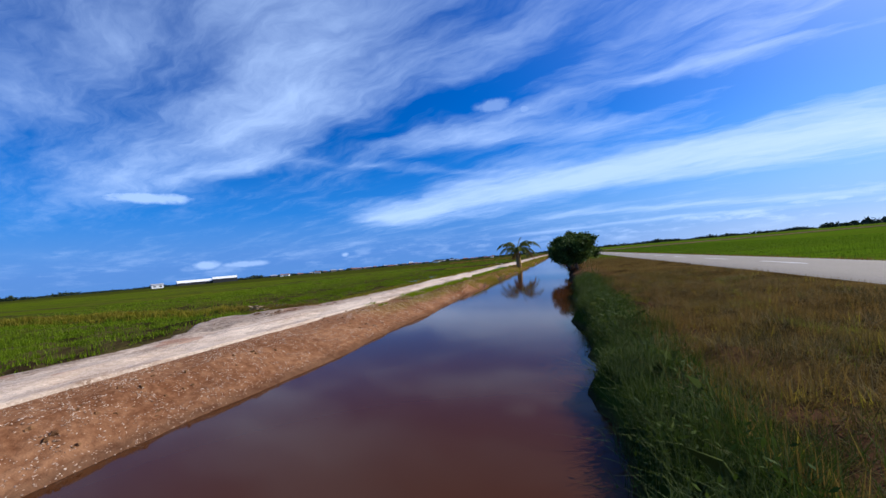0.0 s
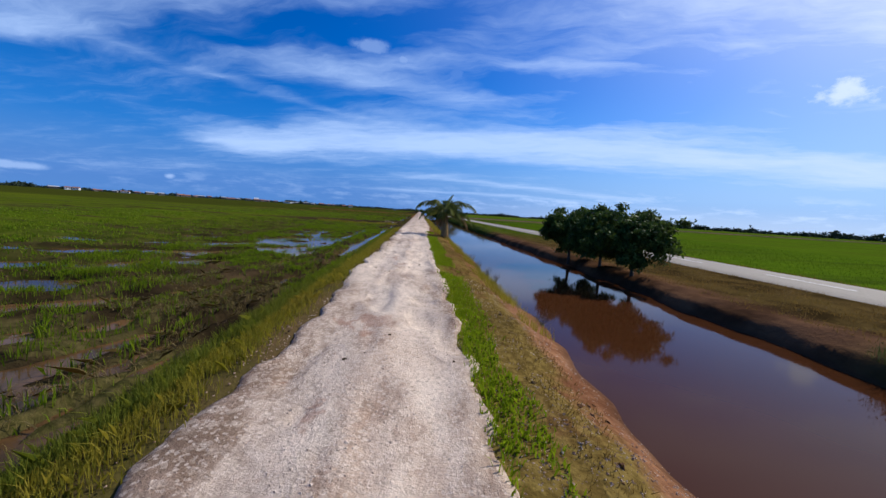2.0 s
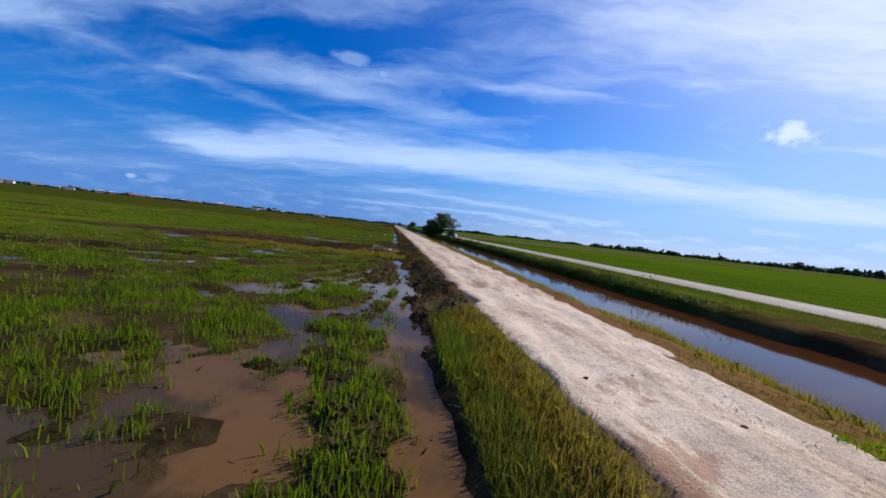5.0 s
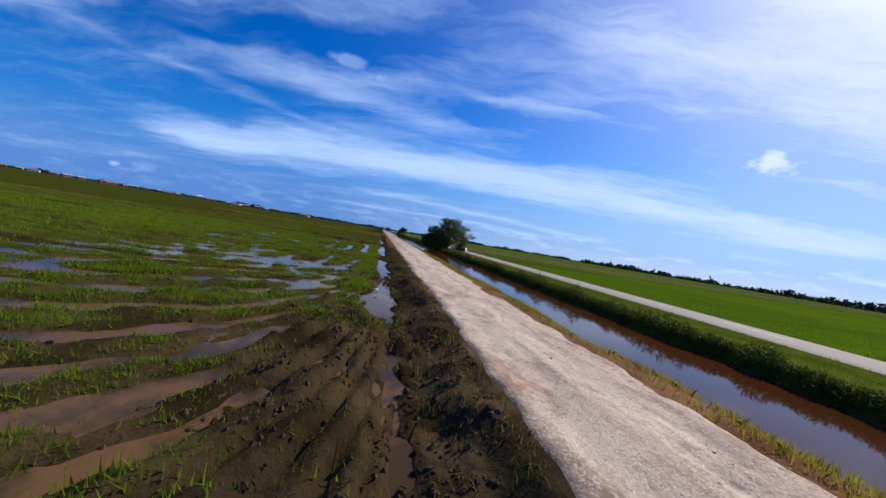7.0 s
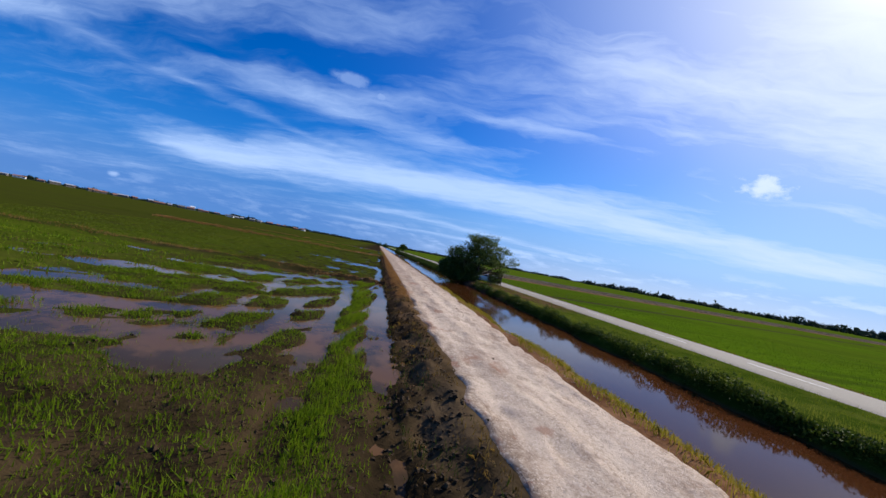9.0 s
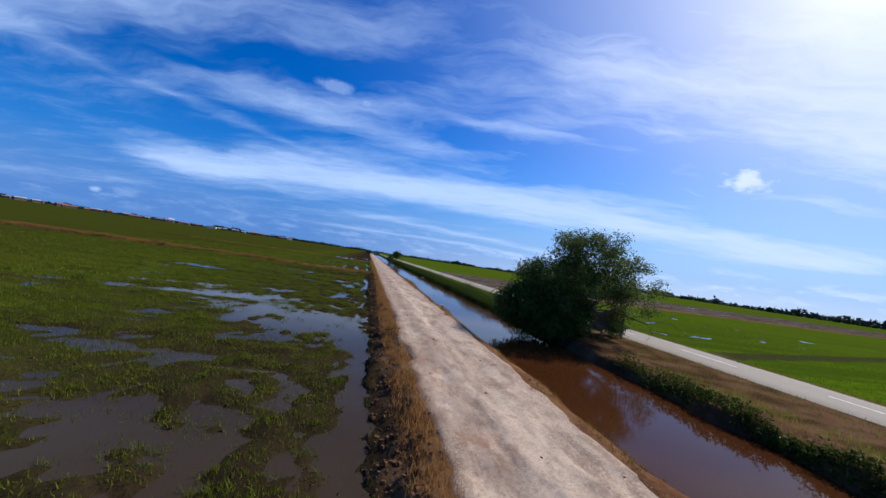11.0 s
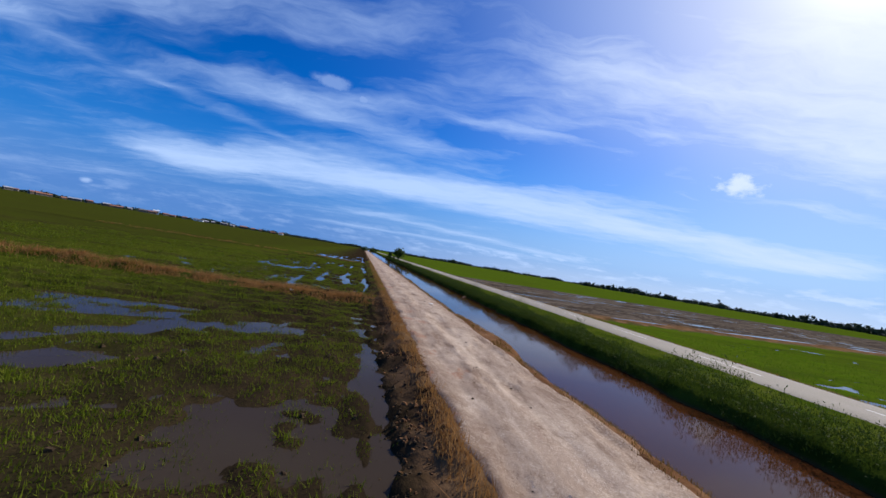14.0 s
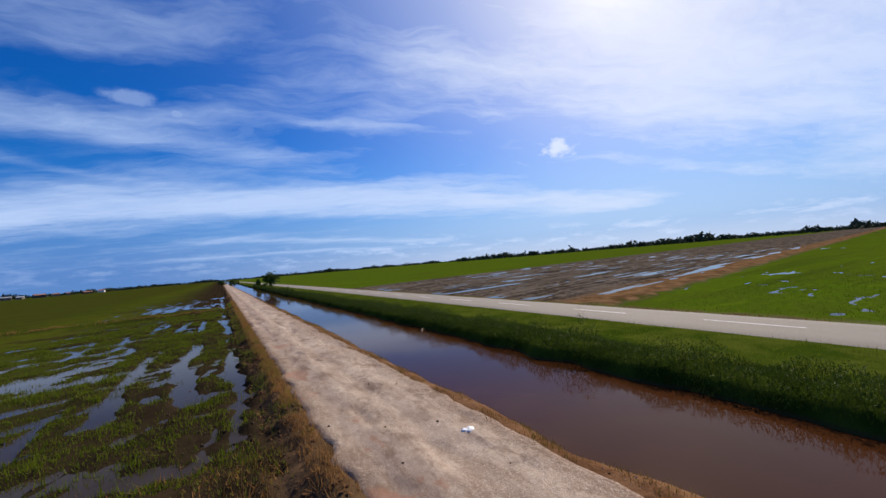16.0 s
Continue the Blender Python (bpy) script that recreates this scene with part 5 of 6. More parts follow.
broad_tree((8.4, 173.6, 0.45), 11, 1.5, 0.34, 1.0, (0.7, 0.2, 4.75, 3.6, 3.2, 3.4), 60000, 0.165, M_LEAF2,
           "large spreading old tree overhanging the canal", depth=3, forks=7, hang=0.02,
           skirts=((-3.9, 0.6, 1.7, 2.5, 2.2, 1.7, 420), (-2.9, -0.5, 0.8, 2.3, 1.7, 0.9, 220), (-1.0, -0.2, 1.9, 1.6, 1.4, 1.2, 120), (-1.7, -0.9, 1.0, 1.7, 1.1, 1.0, 150), (-2.2, 0.3, 2.6, 2.0, 2.0, 1.6, 120), (4.3, 0.2, 4.0, 2.6, 2.4, 1.0, 44), (3.2, 0.2, 5.6, 1.9, 2.0, 0.8, 24),
                   (-0.9, 0.0, 7.1, 1.6, 1.8, 0.6, 30), (1.2, 0.0, 6.7, 1.8, 1.8, 0.7, 28), (-3.6, 0.0, 4.2, 1.7, 2.4, 1.2, 90)))
broad_tree((8.3, 360.0, 0.4), 21, 1.4, 0.2, 0.9, (0.0, 0.0, 3.9, 2.7, 2.7, 2.9), 5000, 0.42, M_LEAF, "dark round tree on the far canal bank", forks=4)
broad_tree((6.9, 398.0, 0.4), 22, 0.8, 0.12, 0.9, (0.0, 0.0, 2.2, 1.2, 1.3, 1.9), 2000, 0.4, M_LEAF, "small dark bush on the far canal bank", forks=4)
broad_tree((-1.2, 452.0, 0.4), 23, 0.9, 0.15, 0.9, (0.0, 0.0, 3.0, 2.6, 2.4, 2.2), 2600, 0.45, M_LEAF, "bushy tree beside the far end of the track", forks=4)
broad_tree((-6.5, 520.0, 0.4), 24, 0.9, 0.15, 0.9, (0.0, 0.0, 3.0, 2.6, 2.4, 2.4), 2600, 0.5, M_LEAF, "bushy tree beside the far end of the track", forks=4)


def coconut_palm(place):
    rnd = random.Random(9)
    palm = tagged(new("coconut_palm"), "short stout coconut palm with drooping fronds on the canal bank", "palm tree")
    palm.location = place
    bm = bmesh.new()
    pts, rad = [], []
    for k in range(15):
        t = k / 14
        pts.append((-0.10 * t, 0.02, -0.2 + 2.5 * t))
        rad.append((0.40 - 0.14 * t) * (1.0 + (0.05 if k % 2 else -0.04)))
    tube(bm, pts, rad, 12)
    part("trunk", bm, M_PALMBARK, palm)
    bm = bmesh.new()
    for k in range(16):                                # old leaf bases round the head of the trunk
        a, z = rnd.uniform(0, 6.283), rnd.uniform(1.0, 2.2)
        d = Vector((math.cos(a), math.sin(a), 0))
        tube(bm, [d * 0.22 + Vector((-0.08, 0, z)), d * 0.36 + Vector((-0.08, 0, z + 0.25)), d * 0.52 + Vector((-0.08, 0, z + 0.34))], [0.07, 0.05, 0.03], 5)
    part("leaf_bases", bm, M_DEADPALM, palm, "ragged brown old leaf bases")
    # heading, rise and length of each frond; the last three are dry and hang
    fronds = [(0.05, 0.88, 3.9, False), (-0.25, 0.45, 3.5, False), (3.05, 0.92, 3.6, False), (3.45, 0.62, 3.2, False), (2.6, 0.55, 2.7, False),
              (0.3, 1.36, 1.9, False), (3.3, 1.28, 2.1, False), (0.2, 1.14, 2.7, False), (2.9, 1.12, 2.6, False), (0.5, 1.0, 2.5, False), (-0.9, 0.62, 2.5, False),
              (0.75, 0.60, 2.6, False), (-1.35, 0.80, 2.4, False), (1.6, 0.75, 2.8, False), (4.4, 0.55, 2.1, False), (-0.5, 0.30, 2.4, False),
              (-0.1, 0.28, 3.0, True), (3.3, -0.35, 1.3, True), (2.3, 0.0, 1.7, True)]
    for a, rise, length, dead in fronds:
        d = Vector((math.cos(a) * math.cos(rise), math.sin(a) * math.cos(rise), math.sin(rise)))
        p, spine = Vector((-0.1, 0.02, 2.25)), []
        for k in range(13):
            spine.append(p.copy())
            p = p + d * length / 12
            d = (d + Vector((0, 0, -(0.10 + 0.020 * k) * (0.45 if rise > 1.3 else 1.0)))).normalized()
        bm = bmesh.new()
        tube(bm, spine, [0.035 * (1 - k / 14) + 0.004 for k in range(13)], 5)
        for k in range(2, 13):
            for half in (0.0, 0.25, 0.5, 0.75):
                q = spine[k].lerp(spine[min(k + 1, 12)], half)
                t = (spine[min(k + 1, 12)] - spine[k - 1]).normalized()
                side = t.cross(Vector((0, 0, 1))).normalized()
                L = (0.50 if rise > 1.25 else 0.78) * math.sin(math.pi * min(0.95, 0.12 + 0.8 * (k + half) / 13)) + 0.12
                for s in (-1, 1):
                    e = (side * s * 0.6 + t * 0.5 + Vector((0, 0, (-0.15 if rise > 1.3 else -0.65) - (0.5 if dead else 0) + rnd.uniform(-0.15, 0.15)))).normalized()
                    w = t * 0.019
                    mid, tip = q + e * L * 0.5 + Vector((0, 0, 0.03)), q + e * L + Vector((0, 0, -0.12 * L))
                    v = [bm.verts.new(c) for c in (q - w, q + w, mid + w, tip, mid - w)]
                    bm.faces.new(v)
        part("frond", bm, M_DEADPALM if dead else M_PALM, palm, "dry yellow-brown hanging frond" if dead else "", False)


coconut_palm((-0.6, 47.0, 0.5))


# ---------------------------------------------------------------- far distance
def far_woods(name, az0, az1, dist, n, high, label):
    """A low belt of trees along the horizon."""
    az = np.radians(RNG.uniform(az0, az1, n))
    d = dist * RNG.uniform(0.96, 1.05, n)
    swell = 0.35 + 1.1 * fbm(np.degrees(az) / 1.6, az * 0, 151, 4) ** 1.5
    hh = high * swell * RNG.uniform(0.5, 1.15, n)
    cx, cy = np.sin(az) * d, np.cos(az) * d + 110
    co, per = [], 16
    for k in range(per):
        u = RNG.normal(0, 1, (n, 3))
        u /= np.linalg.norm(u, axis=1)[:, None]
        r = np.stack([hh * 0.62, hh * 0.62, hh * 0.5], -1)
        c = np.stack([cx, cy, hh * 0.55], -1) + u * r * RNG.uniform(0.5, 1.0, (n, 1))
        c[:, 2] = np.maximum(c[:, 2], hh * 0.08)
        for _ in range(3):
            co.append(c + RNG.normal(0, 1, (n, 3)) * (hh * 0.34)[:, None])
    co = np.stack(co, 1).reshape(-1, 3)
    co[:, 2] = np.maximum(co[:, 2], 0.0)
    tagged(soup(name, co, np.full(n * per, 3), M_FAR), label, "trees", kind="stuff")


far_woods("far_trees", -75, 80, 1900, 3600, 9.5, "dark low belt of distant trees on the horizon")
far_woods("far_trees", 30, 80, 1250, 420, 13, "dark clumps of distant trees beyond the fields")
far_woods("far_trees", -75, -8, 1500, 900, 8, "dark low belt of distant trees among houses")


def house(az, dist, wide, deep, high, roof_mat, label, wall_mat=None, turn=0.0):
    """A far building: walls, a ridged roof and dark openings."""
    a = radians(az)
    h = tagged(new("house"), label, "building", group="buildings on the horizon")
    h.matrix_basis = pose(math.sin(a) * dist, math.cos(a) * dist + 110, 0.1, 0, 0, -az + turn)
    bm = bmesh.new()
    bmesh.ops.create_cube(bm, size=1, matrix=Matrix.Translation((0, 0, high / 2)) @ Matrix.Diagonal((wide, deep, high, 1)))
    part("wall", bm, wall_mat or M_WHITE, h, smooth_faces=False)
    bm = bmesh.new()
    o, e = 0.6, high + deep * 0.22
    v = [bm.verts.new(c) for c in ((-wide / 2 - o, -deep / 2 - o, high), (wide / 2 + o, -deep / 2 - o, high), (wide / 2 + o, 0, e), (-wide / 2 - o, 0, e),
                                   (-wide / 2 - o, deep / 2 + o, high), (wide / 2 + o, deep / 2 + o, high))]
    for f in ((0, 1, 2, 3), (3, 2, 5, 4), (0, 3, 4), (1, 5, 2), (0, 4, 5, 1)):
        bm.faces.new([v[i] for i in f])
    part("roof", bm, roof_mat, h, smooth_faces=False)
    k = max(2, int(wide / 6))
    for i in range(k):
        bm = bmesh.new()
        bmesh.ops.create_cube(bm, size=1, matrix=Matrix.Translation(((i + 0.5) * wide / k - wide / 2, -deep / 2 - 0.02, high * 0.55)) @ Matrix.Diagonal((wide / k * 0.4, 0.1, high * 0.35, 1)))
        part("window", bm, M_DARK, h, smooth_faces=False)


house(-63.3, 620, 14, 8, 5.2, M_ROOF, "plain white building far across the paddies")
house(-56.5, 900, 62, 24, 5.5, M_WHITE, "long low white-roofed shed far across the paddies", M_DARK)
house(-53.0, 880, 46, 22, 8.0, M_WHITE, "large white-roofed warehouse far across the paddies", M_DARK)
house(-24.3, 1300, 13, 10, 9.0, M_WHITE, "small white building on the horizon")
rnd_h = random.Random(5)
for i in range(34):
    az = -45 + i * 1.02 + rnd_h.uniform(-0.4, 0.4)
    if az > -11:
        break
    house(az, rnd_h.uniform(1180, 1420), rnd_h.uniform(8, 24), rnd_h.uniform(8, 12), rnd_h.uniform(3, 6),
          rnd_h.choice((M_ROOF, M_REDROOF, M_GREYWOOD, M_REDROOF)), "low village building on the horizon", rnd_h.choice((M_WHITE, M_GREYWOOD, M_GREYWOOD, M_DARK)), rnd_h.uniform(-25, 25))


# ---------------------------------------------------------------- hut and car under the big tree
def box(bm, x0, x1, y0, y1, z0, z1):
    bmesh.ops.create_cube(bm, size=1, matrix=Matrix.Translation(((x0 + x1) / 2, (y0 + y1) / 2, (z0 + z1) / 2)) @ Matrix.Diagonal((x1 - x0, y1 - y0, z1 - z0, 1)))


def field_hut(place, turn):
    hut = tagged(new("hut"), "small dark wooden field hut with pale sheet roof", "hut")
    hut.matrix_basis = pose(*place, 0, 0, turn)
    for x in (-0.9, 0.9):
        for y in (-0.8, 0.8):
            bm = bmesh.new()
            box(bm, x - 0.05, x + 0.05, y - 0.05, y + 0.05, -0.1, 2.0 if y < 0 else 1.8)
            part("post", bm, M_GREYWOOD, hut, smooth_faces=False)
    for k in range(8):
        bm = bmesh.new()
        box(bm, -0.95 + k * 0.24, -0.73 + k * 0.24, 0.80, 0.83, 0.35, 1.75)
        part("board", bm, M_GREYWOOD, hut, smooth_faces=False)
    for x in (-0.97, 0.94):
        bm = bmesh.new()
        box(bm, x, x + 0.03, -0.75, 0.8, 0.35, 1.5)
        part("side_wall", bm, M_GREYWOOD, hut, smooth_faces=False)
    bm = bmesh.new()
    box(bm, -0.95, 0.95, -0.8, 0.8, 0.32, 0.38)
    part("floor", bm, M_WOOD, hut, smooth_faces=False)
    bm = bmesh.new()
    n = 40
    top, bot = [], []
    for i in range(n + 1):
        x = -1.2 + 2.4 * i / n
        w = 0.02 * math.sin(i * 1.7)
        top.append((bm.verts.new((x, -1.1, 2.12 + w)), bm.verts.new((x, 1.1, 1.82 + w))))
        bot.append((bm.verts.new((x, -1.1, 2.10 + w)), bm.verts.new((x, 1.1, 1.80 + w))))
    for i in range(n):
        bm.faces.new((top[i][0], top[i + 1][0], top[i + 1][1], top[i][1]))
        bm.faces.new((bot[i][1], bot[i + 1][1], bot[i + 1][0], bot[i][0]))
        bm.faces.new((bot[i][0], bot[i + 1][0], top[i + 1][0], top[i][0]))
    part("roof", bm, M_ROOF, hut, "corrugated zinc sheet roof")


field_hut((12.4, 176.2, 0.40), 0)


def car_paint():
    mat, N = material("white_car_paint", 0.25, 0.5)
    rgb(N, N.mix(N.noise(N.pos, 2.0, 3), (0.66, 0.67, 0.69), (0.76, 0.77, 0.78)))
    N.bsdf.inputs["Coat Weight"].default_value = 0.6
    return mat


M_CAR = car_paint()
M_GLASS = plain("dark_car_glass", (0.012, 0.014, 0.016), (0.02, 0.022, 0.025), 1.0, 0.06, 0.6, 0.0)
M_TYRE = plain("tyre_rubber", (0.014, 0.014, 0.014), (0.03, 0.03, 0.03), 20, 0.8, 0.3, 0.2, 0.005)
M_RIM = plain("alloy_rim", (0.35, 0.35, 0.36), (0.5, 0.5, 0.52), 5, 0.35, 0.5, 0.0, 0.01, 0.8)
M_LAMP = plain("lamp_glass", (0.5, 0.5, 0.52), (0.65, 0.65, 0.67), 5, 0.1, 0.5, 0.0)
M_RED = plain("red_lamp", (0.30, 0.015, 0.01), (0.4, 0.03, 0.02), 5, 0.2, 0.5, 0.0)


def sedan(m):
    """A four-door car, nose towards +x."""
    car = tagged(new("car"), "white sedan car parked on the grass under a tree", "car")
    car.matrix_basis = m
    rows = ((-2.22, 0.42, 0.74, 0.62, 0.80), (-2.16, 0.30, 0.92, 0.74, 0.99), (-1.95, 0.24, 0.96, 0.80, 1.04), (-1.60, 0.21, 0.97, 0.84, 1.12), (-1.15, 0.20, 0.97, 0.86, 1.29), (-0.7, 0.19, 0.96, 0.87, 1.40),
            (-0.2, 0.19, 0.95, 0.87, 1.43), (0.25, 0.19, 0.94, 0.87, 1.38), (0.75, 0.19, 0.93, 0.86, 1.15), (1.10, 0.20, 0.91, 0.85, 0.97), (1.65, 0.21, 0.85, 0.82, 0.90), (2.05, 0.25, 0.74, 0.76, 0.78), (2.22, 0.34, 0.60, 0.64, 0.62))
    bm = bmesh.new()
    rings = []
    for x, low_z, belt, half, top in rows:
        t = min(1.0, max(0.0, (top - belt) / 0.5))
        inner = half - 0.20 * t
        sec = [(-half * 0.92, low_z), (-half, low_z + 0.12), (-half, belt - 0.12), (-half * 0.98, belt), (-inner, max(belt, top - 0.07)), (-inner * 0.8, top), (0, top + 0.015)]
        sec = sec + [(-y, z) for y, z in sec[-2::-1]]
        rings.append([bm.verts.new((x, y, z)) for y, z in sec])
    n = len(rings[0])
    for a, b in zip(rings, rings[1:]):
        for k in range(n - 1):
            bm.faces.new((a[k], b[k], b[k + 1], a[k + 1]))
        bm.faces.new((a[n - 1], b[n - 1], b[0], a[0]))
    bm.faces.new(rings[0]), bm.faces.new(rings[-1][::-1])
    bmesh.ops.recalc_face_normals(bm, faces=bm.faces)
    part("body", bm, M_CAR, car)
    for s in (-1, 1):
        for name, quad in (("front_window", ((0.75, 0.97), (-0.15, 0.98), (-0.13, 1.33), (0.25, 1.30))), ("rear_window", ((-0.22, 0.98), (-1.35, 1.03), (-0.85, 1.28), (-0.20, 1.33)))):
            bm = bmesh.new()
            v = []
            for out in (0.0, 0.012):
                v.append([bm.verts.new((x, s * ((0.865 if z < 1.1 else 0.715) + out), z)) for x, z in quad])
            bm.faces.new(v[1]), bm.faces.new(v[0][::-1])
            for k in range(4):
                bm.faces.new((v[0][k], v[0][(k + 1) % 4], v[1][(k + 1) % 4], v[1][k]))
            part(name, bm, M_GLASS, car, "dark tinted side glass", False)
        bm = bmesh.new()
        box(bm, 0.56, 0.72, s * 0.90 - 0.09, s * 0.90 + 0.09, 0.98, 1.12)
        bmesh.ops.bevel(bm, geom=bm.edges, offset=0.03, segments=2, affect="EDGES")
        part("mirror", bm, M_CAR, car)
        bm = bmesh.new()
        box(bm, 1.72, 1.94, s * 0.58 - 0.14, s * 0.58 + 0.14, 0.66, 0.80)
        bmesh.ops.bevel(bm, geom=bm.edges, offset=0.03, segments=2, affect="EDGES")
        part("headlight", bm, M_LAMP, car)
        bm = bmesh.new()
        box(bm, -2.21, -2.02, s * 0.66 - 0.12, s * 0.66 + 0.12, 0.80, 0.92)
        part("tail_lamp", bm, M_RED, car, "red tail lamp")
        for x in (-1.35, 1.35):
            bm = bmesh.new()
            bmesh.ops.create_cone(bm, cap_ends=True, segments=24, radius1=0.31, radius2=0.31, depth=0.2, matrix=Matrix.Translation((x, s * 0.76, 0.31)) @ Matrix.Rotation(math.pi / 2, 4, "X"))
            bmesh.ops.bevel(bm, geom=[e for e in bm.edges if e.calc_face_angle(0) > 1], offset=0.03, segments=2, affect="EDGES")
            wheel = part("wheel", bm, M_TYRE, car, "black rubber tyre")
            bm = bmesh.new()
            for k in range(7):
                a = 2 * math.pi * k / 7
                tube(bm, [(x, s * 0.865, 0.31), (x + 0.19 * math.cos(a), s * 0.865, 0.31 + 0.19 * math.sin(a))], [0.035, 0.022], 5)
            bmesh.ops.create_cone(bm, cap_ends=True, segments=20, radius1=0.20, radius2=0.20, depth=0.02, matrix=Matrix.Translation((x, s * 0.855, 0.31)) @ Matrix.Rotation(math.pi / 2, 4, "X"))
            part("rim", bm, M_RIM, wheel, "spoked alloy rim")
    bm = bmesh.new()
    v = [bm.verts.new(c) for c in ((1.02, -0.70, 1.02), (1.02, 0.70, 1.02), (0.40, 0.60, 1.34), (0.40, -0.60, 1.34))]
    w = [bm.verts.new(c) for c in ((1.05, -0.70, 1.05), (1.05, 0.70, 1.05), (0.42, 0.60, 1.37), (0.42, -0.60, 1.37))]
    bm.faces.new(w), bm.faces.new(v[::-1])
    for k in range(4):
        bm.faces.new((v[k], v[(k + 1) % 4], w[(k + 1) % 4], w[k]))
    part("windscreen", bm, M_GLASS, car, "dark windscreen", False)


sedan(pose(13.5, 183.5, 0.38, 0, 0, 139))


# ---------------------------------------------------------------- small things
def lumps(name, x, y, size, mat, label, category, sink=0.35, flatness=0.6, base=None, small=False):
    """Stones or clods: rough little blocks."""
    n = len(x)
    z = ground_z(x, y) if base is None else base
    s = size * RNG.uniform(0.4, 1.5, n)[:, None]
    unit = np.array([[-1, -1, -1], [1, -1, -1], [1, 1, -1], [-1, 1, -1], [-1, -1, 1], [1, -1, 1], [1, 1, 1], [-1, 1, 1]], dtype=float)
    faces = np.array([[4, 5, 6, 7], [0, 1, 5, 4], [1, 2, 6, 5], [2, 3, 7, 6], [3, 0, 4, 7]])
    a = RNG.uniform(0, 6.283, n)
    jit = unit[None] * RNG.uniform(0.45, 1.0, (n, 8, 3))
    jit[:, 4:, :2] *= RNG.uniform(0.25, 0.85, (n, 4, 1))
    jit[:, 4:, 2] *= RNG.uniform(0.4, 1.0, (n, 4))
    jit = jit * s[:, None, :] * np.array((1, 1, flatness)) * 0.5
    c, si = np.cos(a)[:, None], np.sin(a)[:, None]
    co = np.stack([jit[..., 0] * c - jit[..., 1] * si + x[:, None], jit[..., 0] * si + jit[..., 1] * c + y[:, None],
                   jit[..., 2] + (z + s[:, 0] * flatness * (0.5 - sink))[:, None]], -1)
    if small:                                              # chips: four faces rising to an off-centre point
        co[:, 4] = co[:, 4:].mean(axis=1) * 0.7 + co[:, 4] * 0.3
        sides = np.array([[0, 1, 4], [1, 2, 4], [2, 3, 4], [3, 0, 4]])
        return tagged(soup(name, co[:, sides].reshape(-1, 3), np.full(n * 4, 3), mat), label, category, kind="stuff")
    return tagged(soup(name, co[:, faces].reshape(-1, 3), np.full(n * 5, 4), mat), label, category, kind="stuff")


def on_track(x, y):
    return track_height(x, y)


M_RUST = plain("rusty_soil", (0.085, 0.038, 0.016), (0.200, 0.100, 0.045), 7.0, 0.95, 0.1, 0.5, 0.03)
x, y = scatter(7000, -6.7, -5.35, 146, 290, lambda x, y: smooth(0.35, 0.6, fbm(x / 0.7, y / 1.3, 173, 3)))
lumps("soil_clods", x, y, 0.12, M_RUST, "rust-brown soil clods along the track edge", "soil")
x, y = scatter(1500, -9.0, -5.0, 2.0, 7.6, lambda x, y: smooth(0.4, 0.6, fbm(x / 0.7, y / 0.7, 175, 3)))
lumps("soil_clods", x, y, 0.06, M_RUST, "brown soil clods on a field entrance", "soil", base=np.where(x < -7.5, ground_z(x, y), 0.61))
x, y = scatter(3600, -22, -6.6, 77.2, 81.4, lambda x, y: smooth(0.38, 0.6, fbm(x / 0.9, y / 0.9, 177, 3)))
lumps("soil_clods", x, y, 0.075, M_CLOD, "dark soil clods on a raised earth crossing", "soil", small=True)
M_REDSTONE = plain("red_gravel", (0.19, 0.105, 0.062), (0.46, 0.33, 0.24), 9.0, 0.95, 0.1, 0.3, 0.01)
x, y = scatter(11000, -5.3, -2.5, 4, 60, lambda x, y: smooth(0.35, 0.6, fbm(x / 0.8, y / 2.0, 161, 3)))
lumps("gravel", x, y, 0.026, M_STONE, "loose pale limestone chips on the track", "gravel", base=on_track(x, y), small=True)
x, y = scatter(7000, -4.5, -2.6, 8, 60, lambda x, y: smooth(0.40, 0.62, fbm(x / 0.5, y / 2.2, 193, 3)))
lumps("gravel", x, y, 0.038, M_STONE, "coarse loose limestone along the middle of the track", "gravel", base=on_track(x, y), small=True)
x, y = scatter(15000, -5.3, -1.3, 60, 240, lambda x, y: smooth(0.4, 0.6, fbm(x / 0.8, y / 2.0, 163, 3)))
lumps("gravel", x, y, 0.032, M_STONE, "loose pale limestone chips on the track", "gravel", base=on_track(x, y), small=True)
x, y = scatter(6000, -5.6, -4.6, 8, 60, lambda x, y: smooth(0.35, 0.6, fbm(x / 0.6, y / 1.2, 169, 3)))
lumps("gravel", x, y, 0.03, M_REDSTONE, "loose brown stones along the track edge", "gravel", base=on_track(x, y) - 0.01, small=True)
x, y = scatter(7000, -1.9, -0.2, 60, 250, lambda x, y: smooth(0.4, 0.6, fbm(x / 0.6, y / 1.5, 170, 3)))
lumps("gravel", x, y, 0.045, M_REDSTONE, "reddish stones and soil crumbs on the canal bank", "gravel", small=True)
x, y = scatter(9000, -2.6, -0.15, -8, 13)
lumps("gravel", x, y, 0.032, M_REDSTONE, "reddish gravel spread on the canal bank", "gravel", small=True)
x, y = scatter(6500, -7.2, -5.5, 52, 150, lambda x, y: smooth(0.35, 0.6, fbm(x / 0.9, y / 1.4, 165, 3)))
lumps("mud_clods", x, y, 0.10, M_CLOD, "dark dried mud clods thrown up beside the track", "mud")
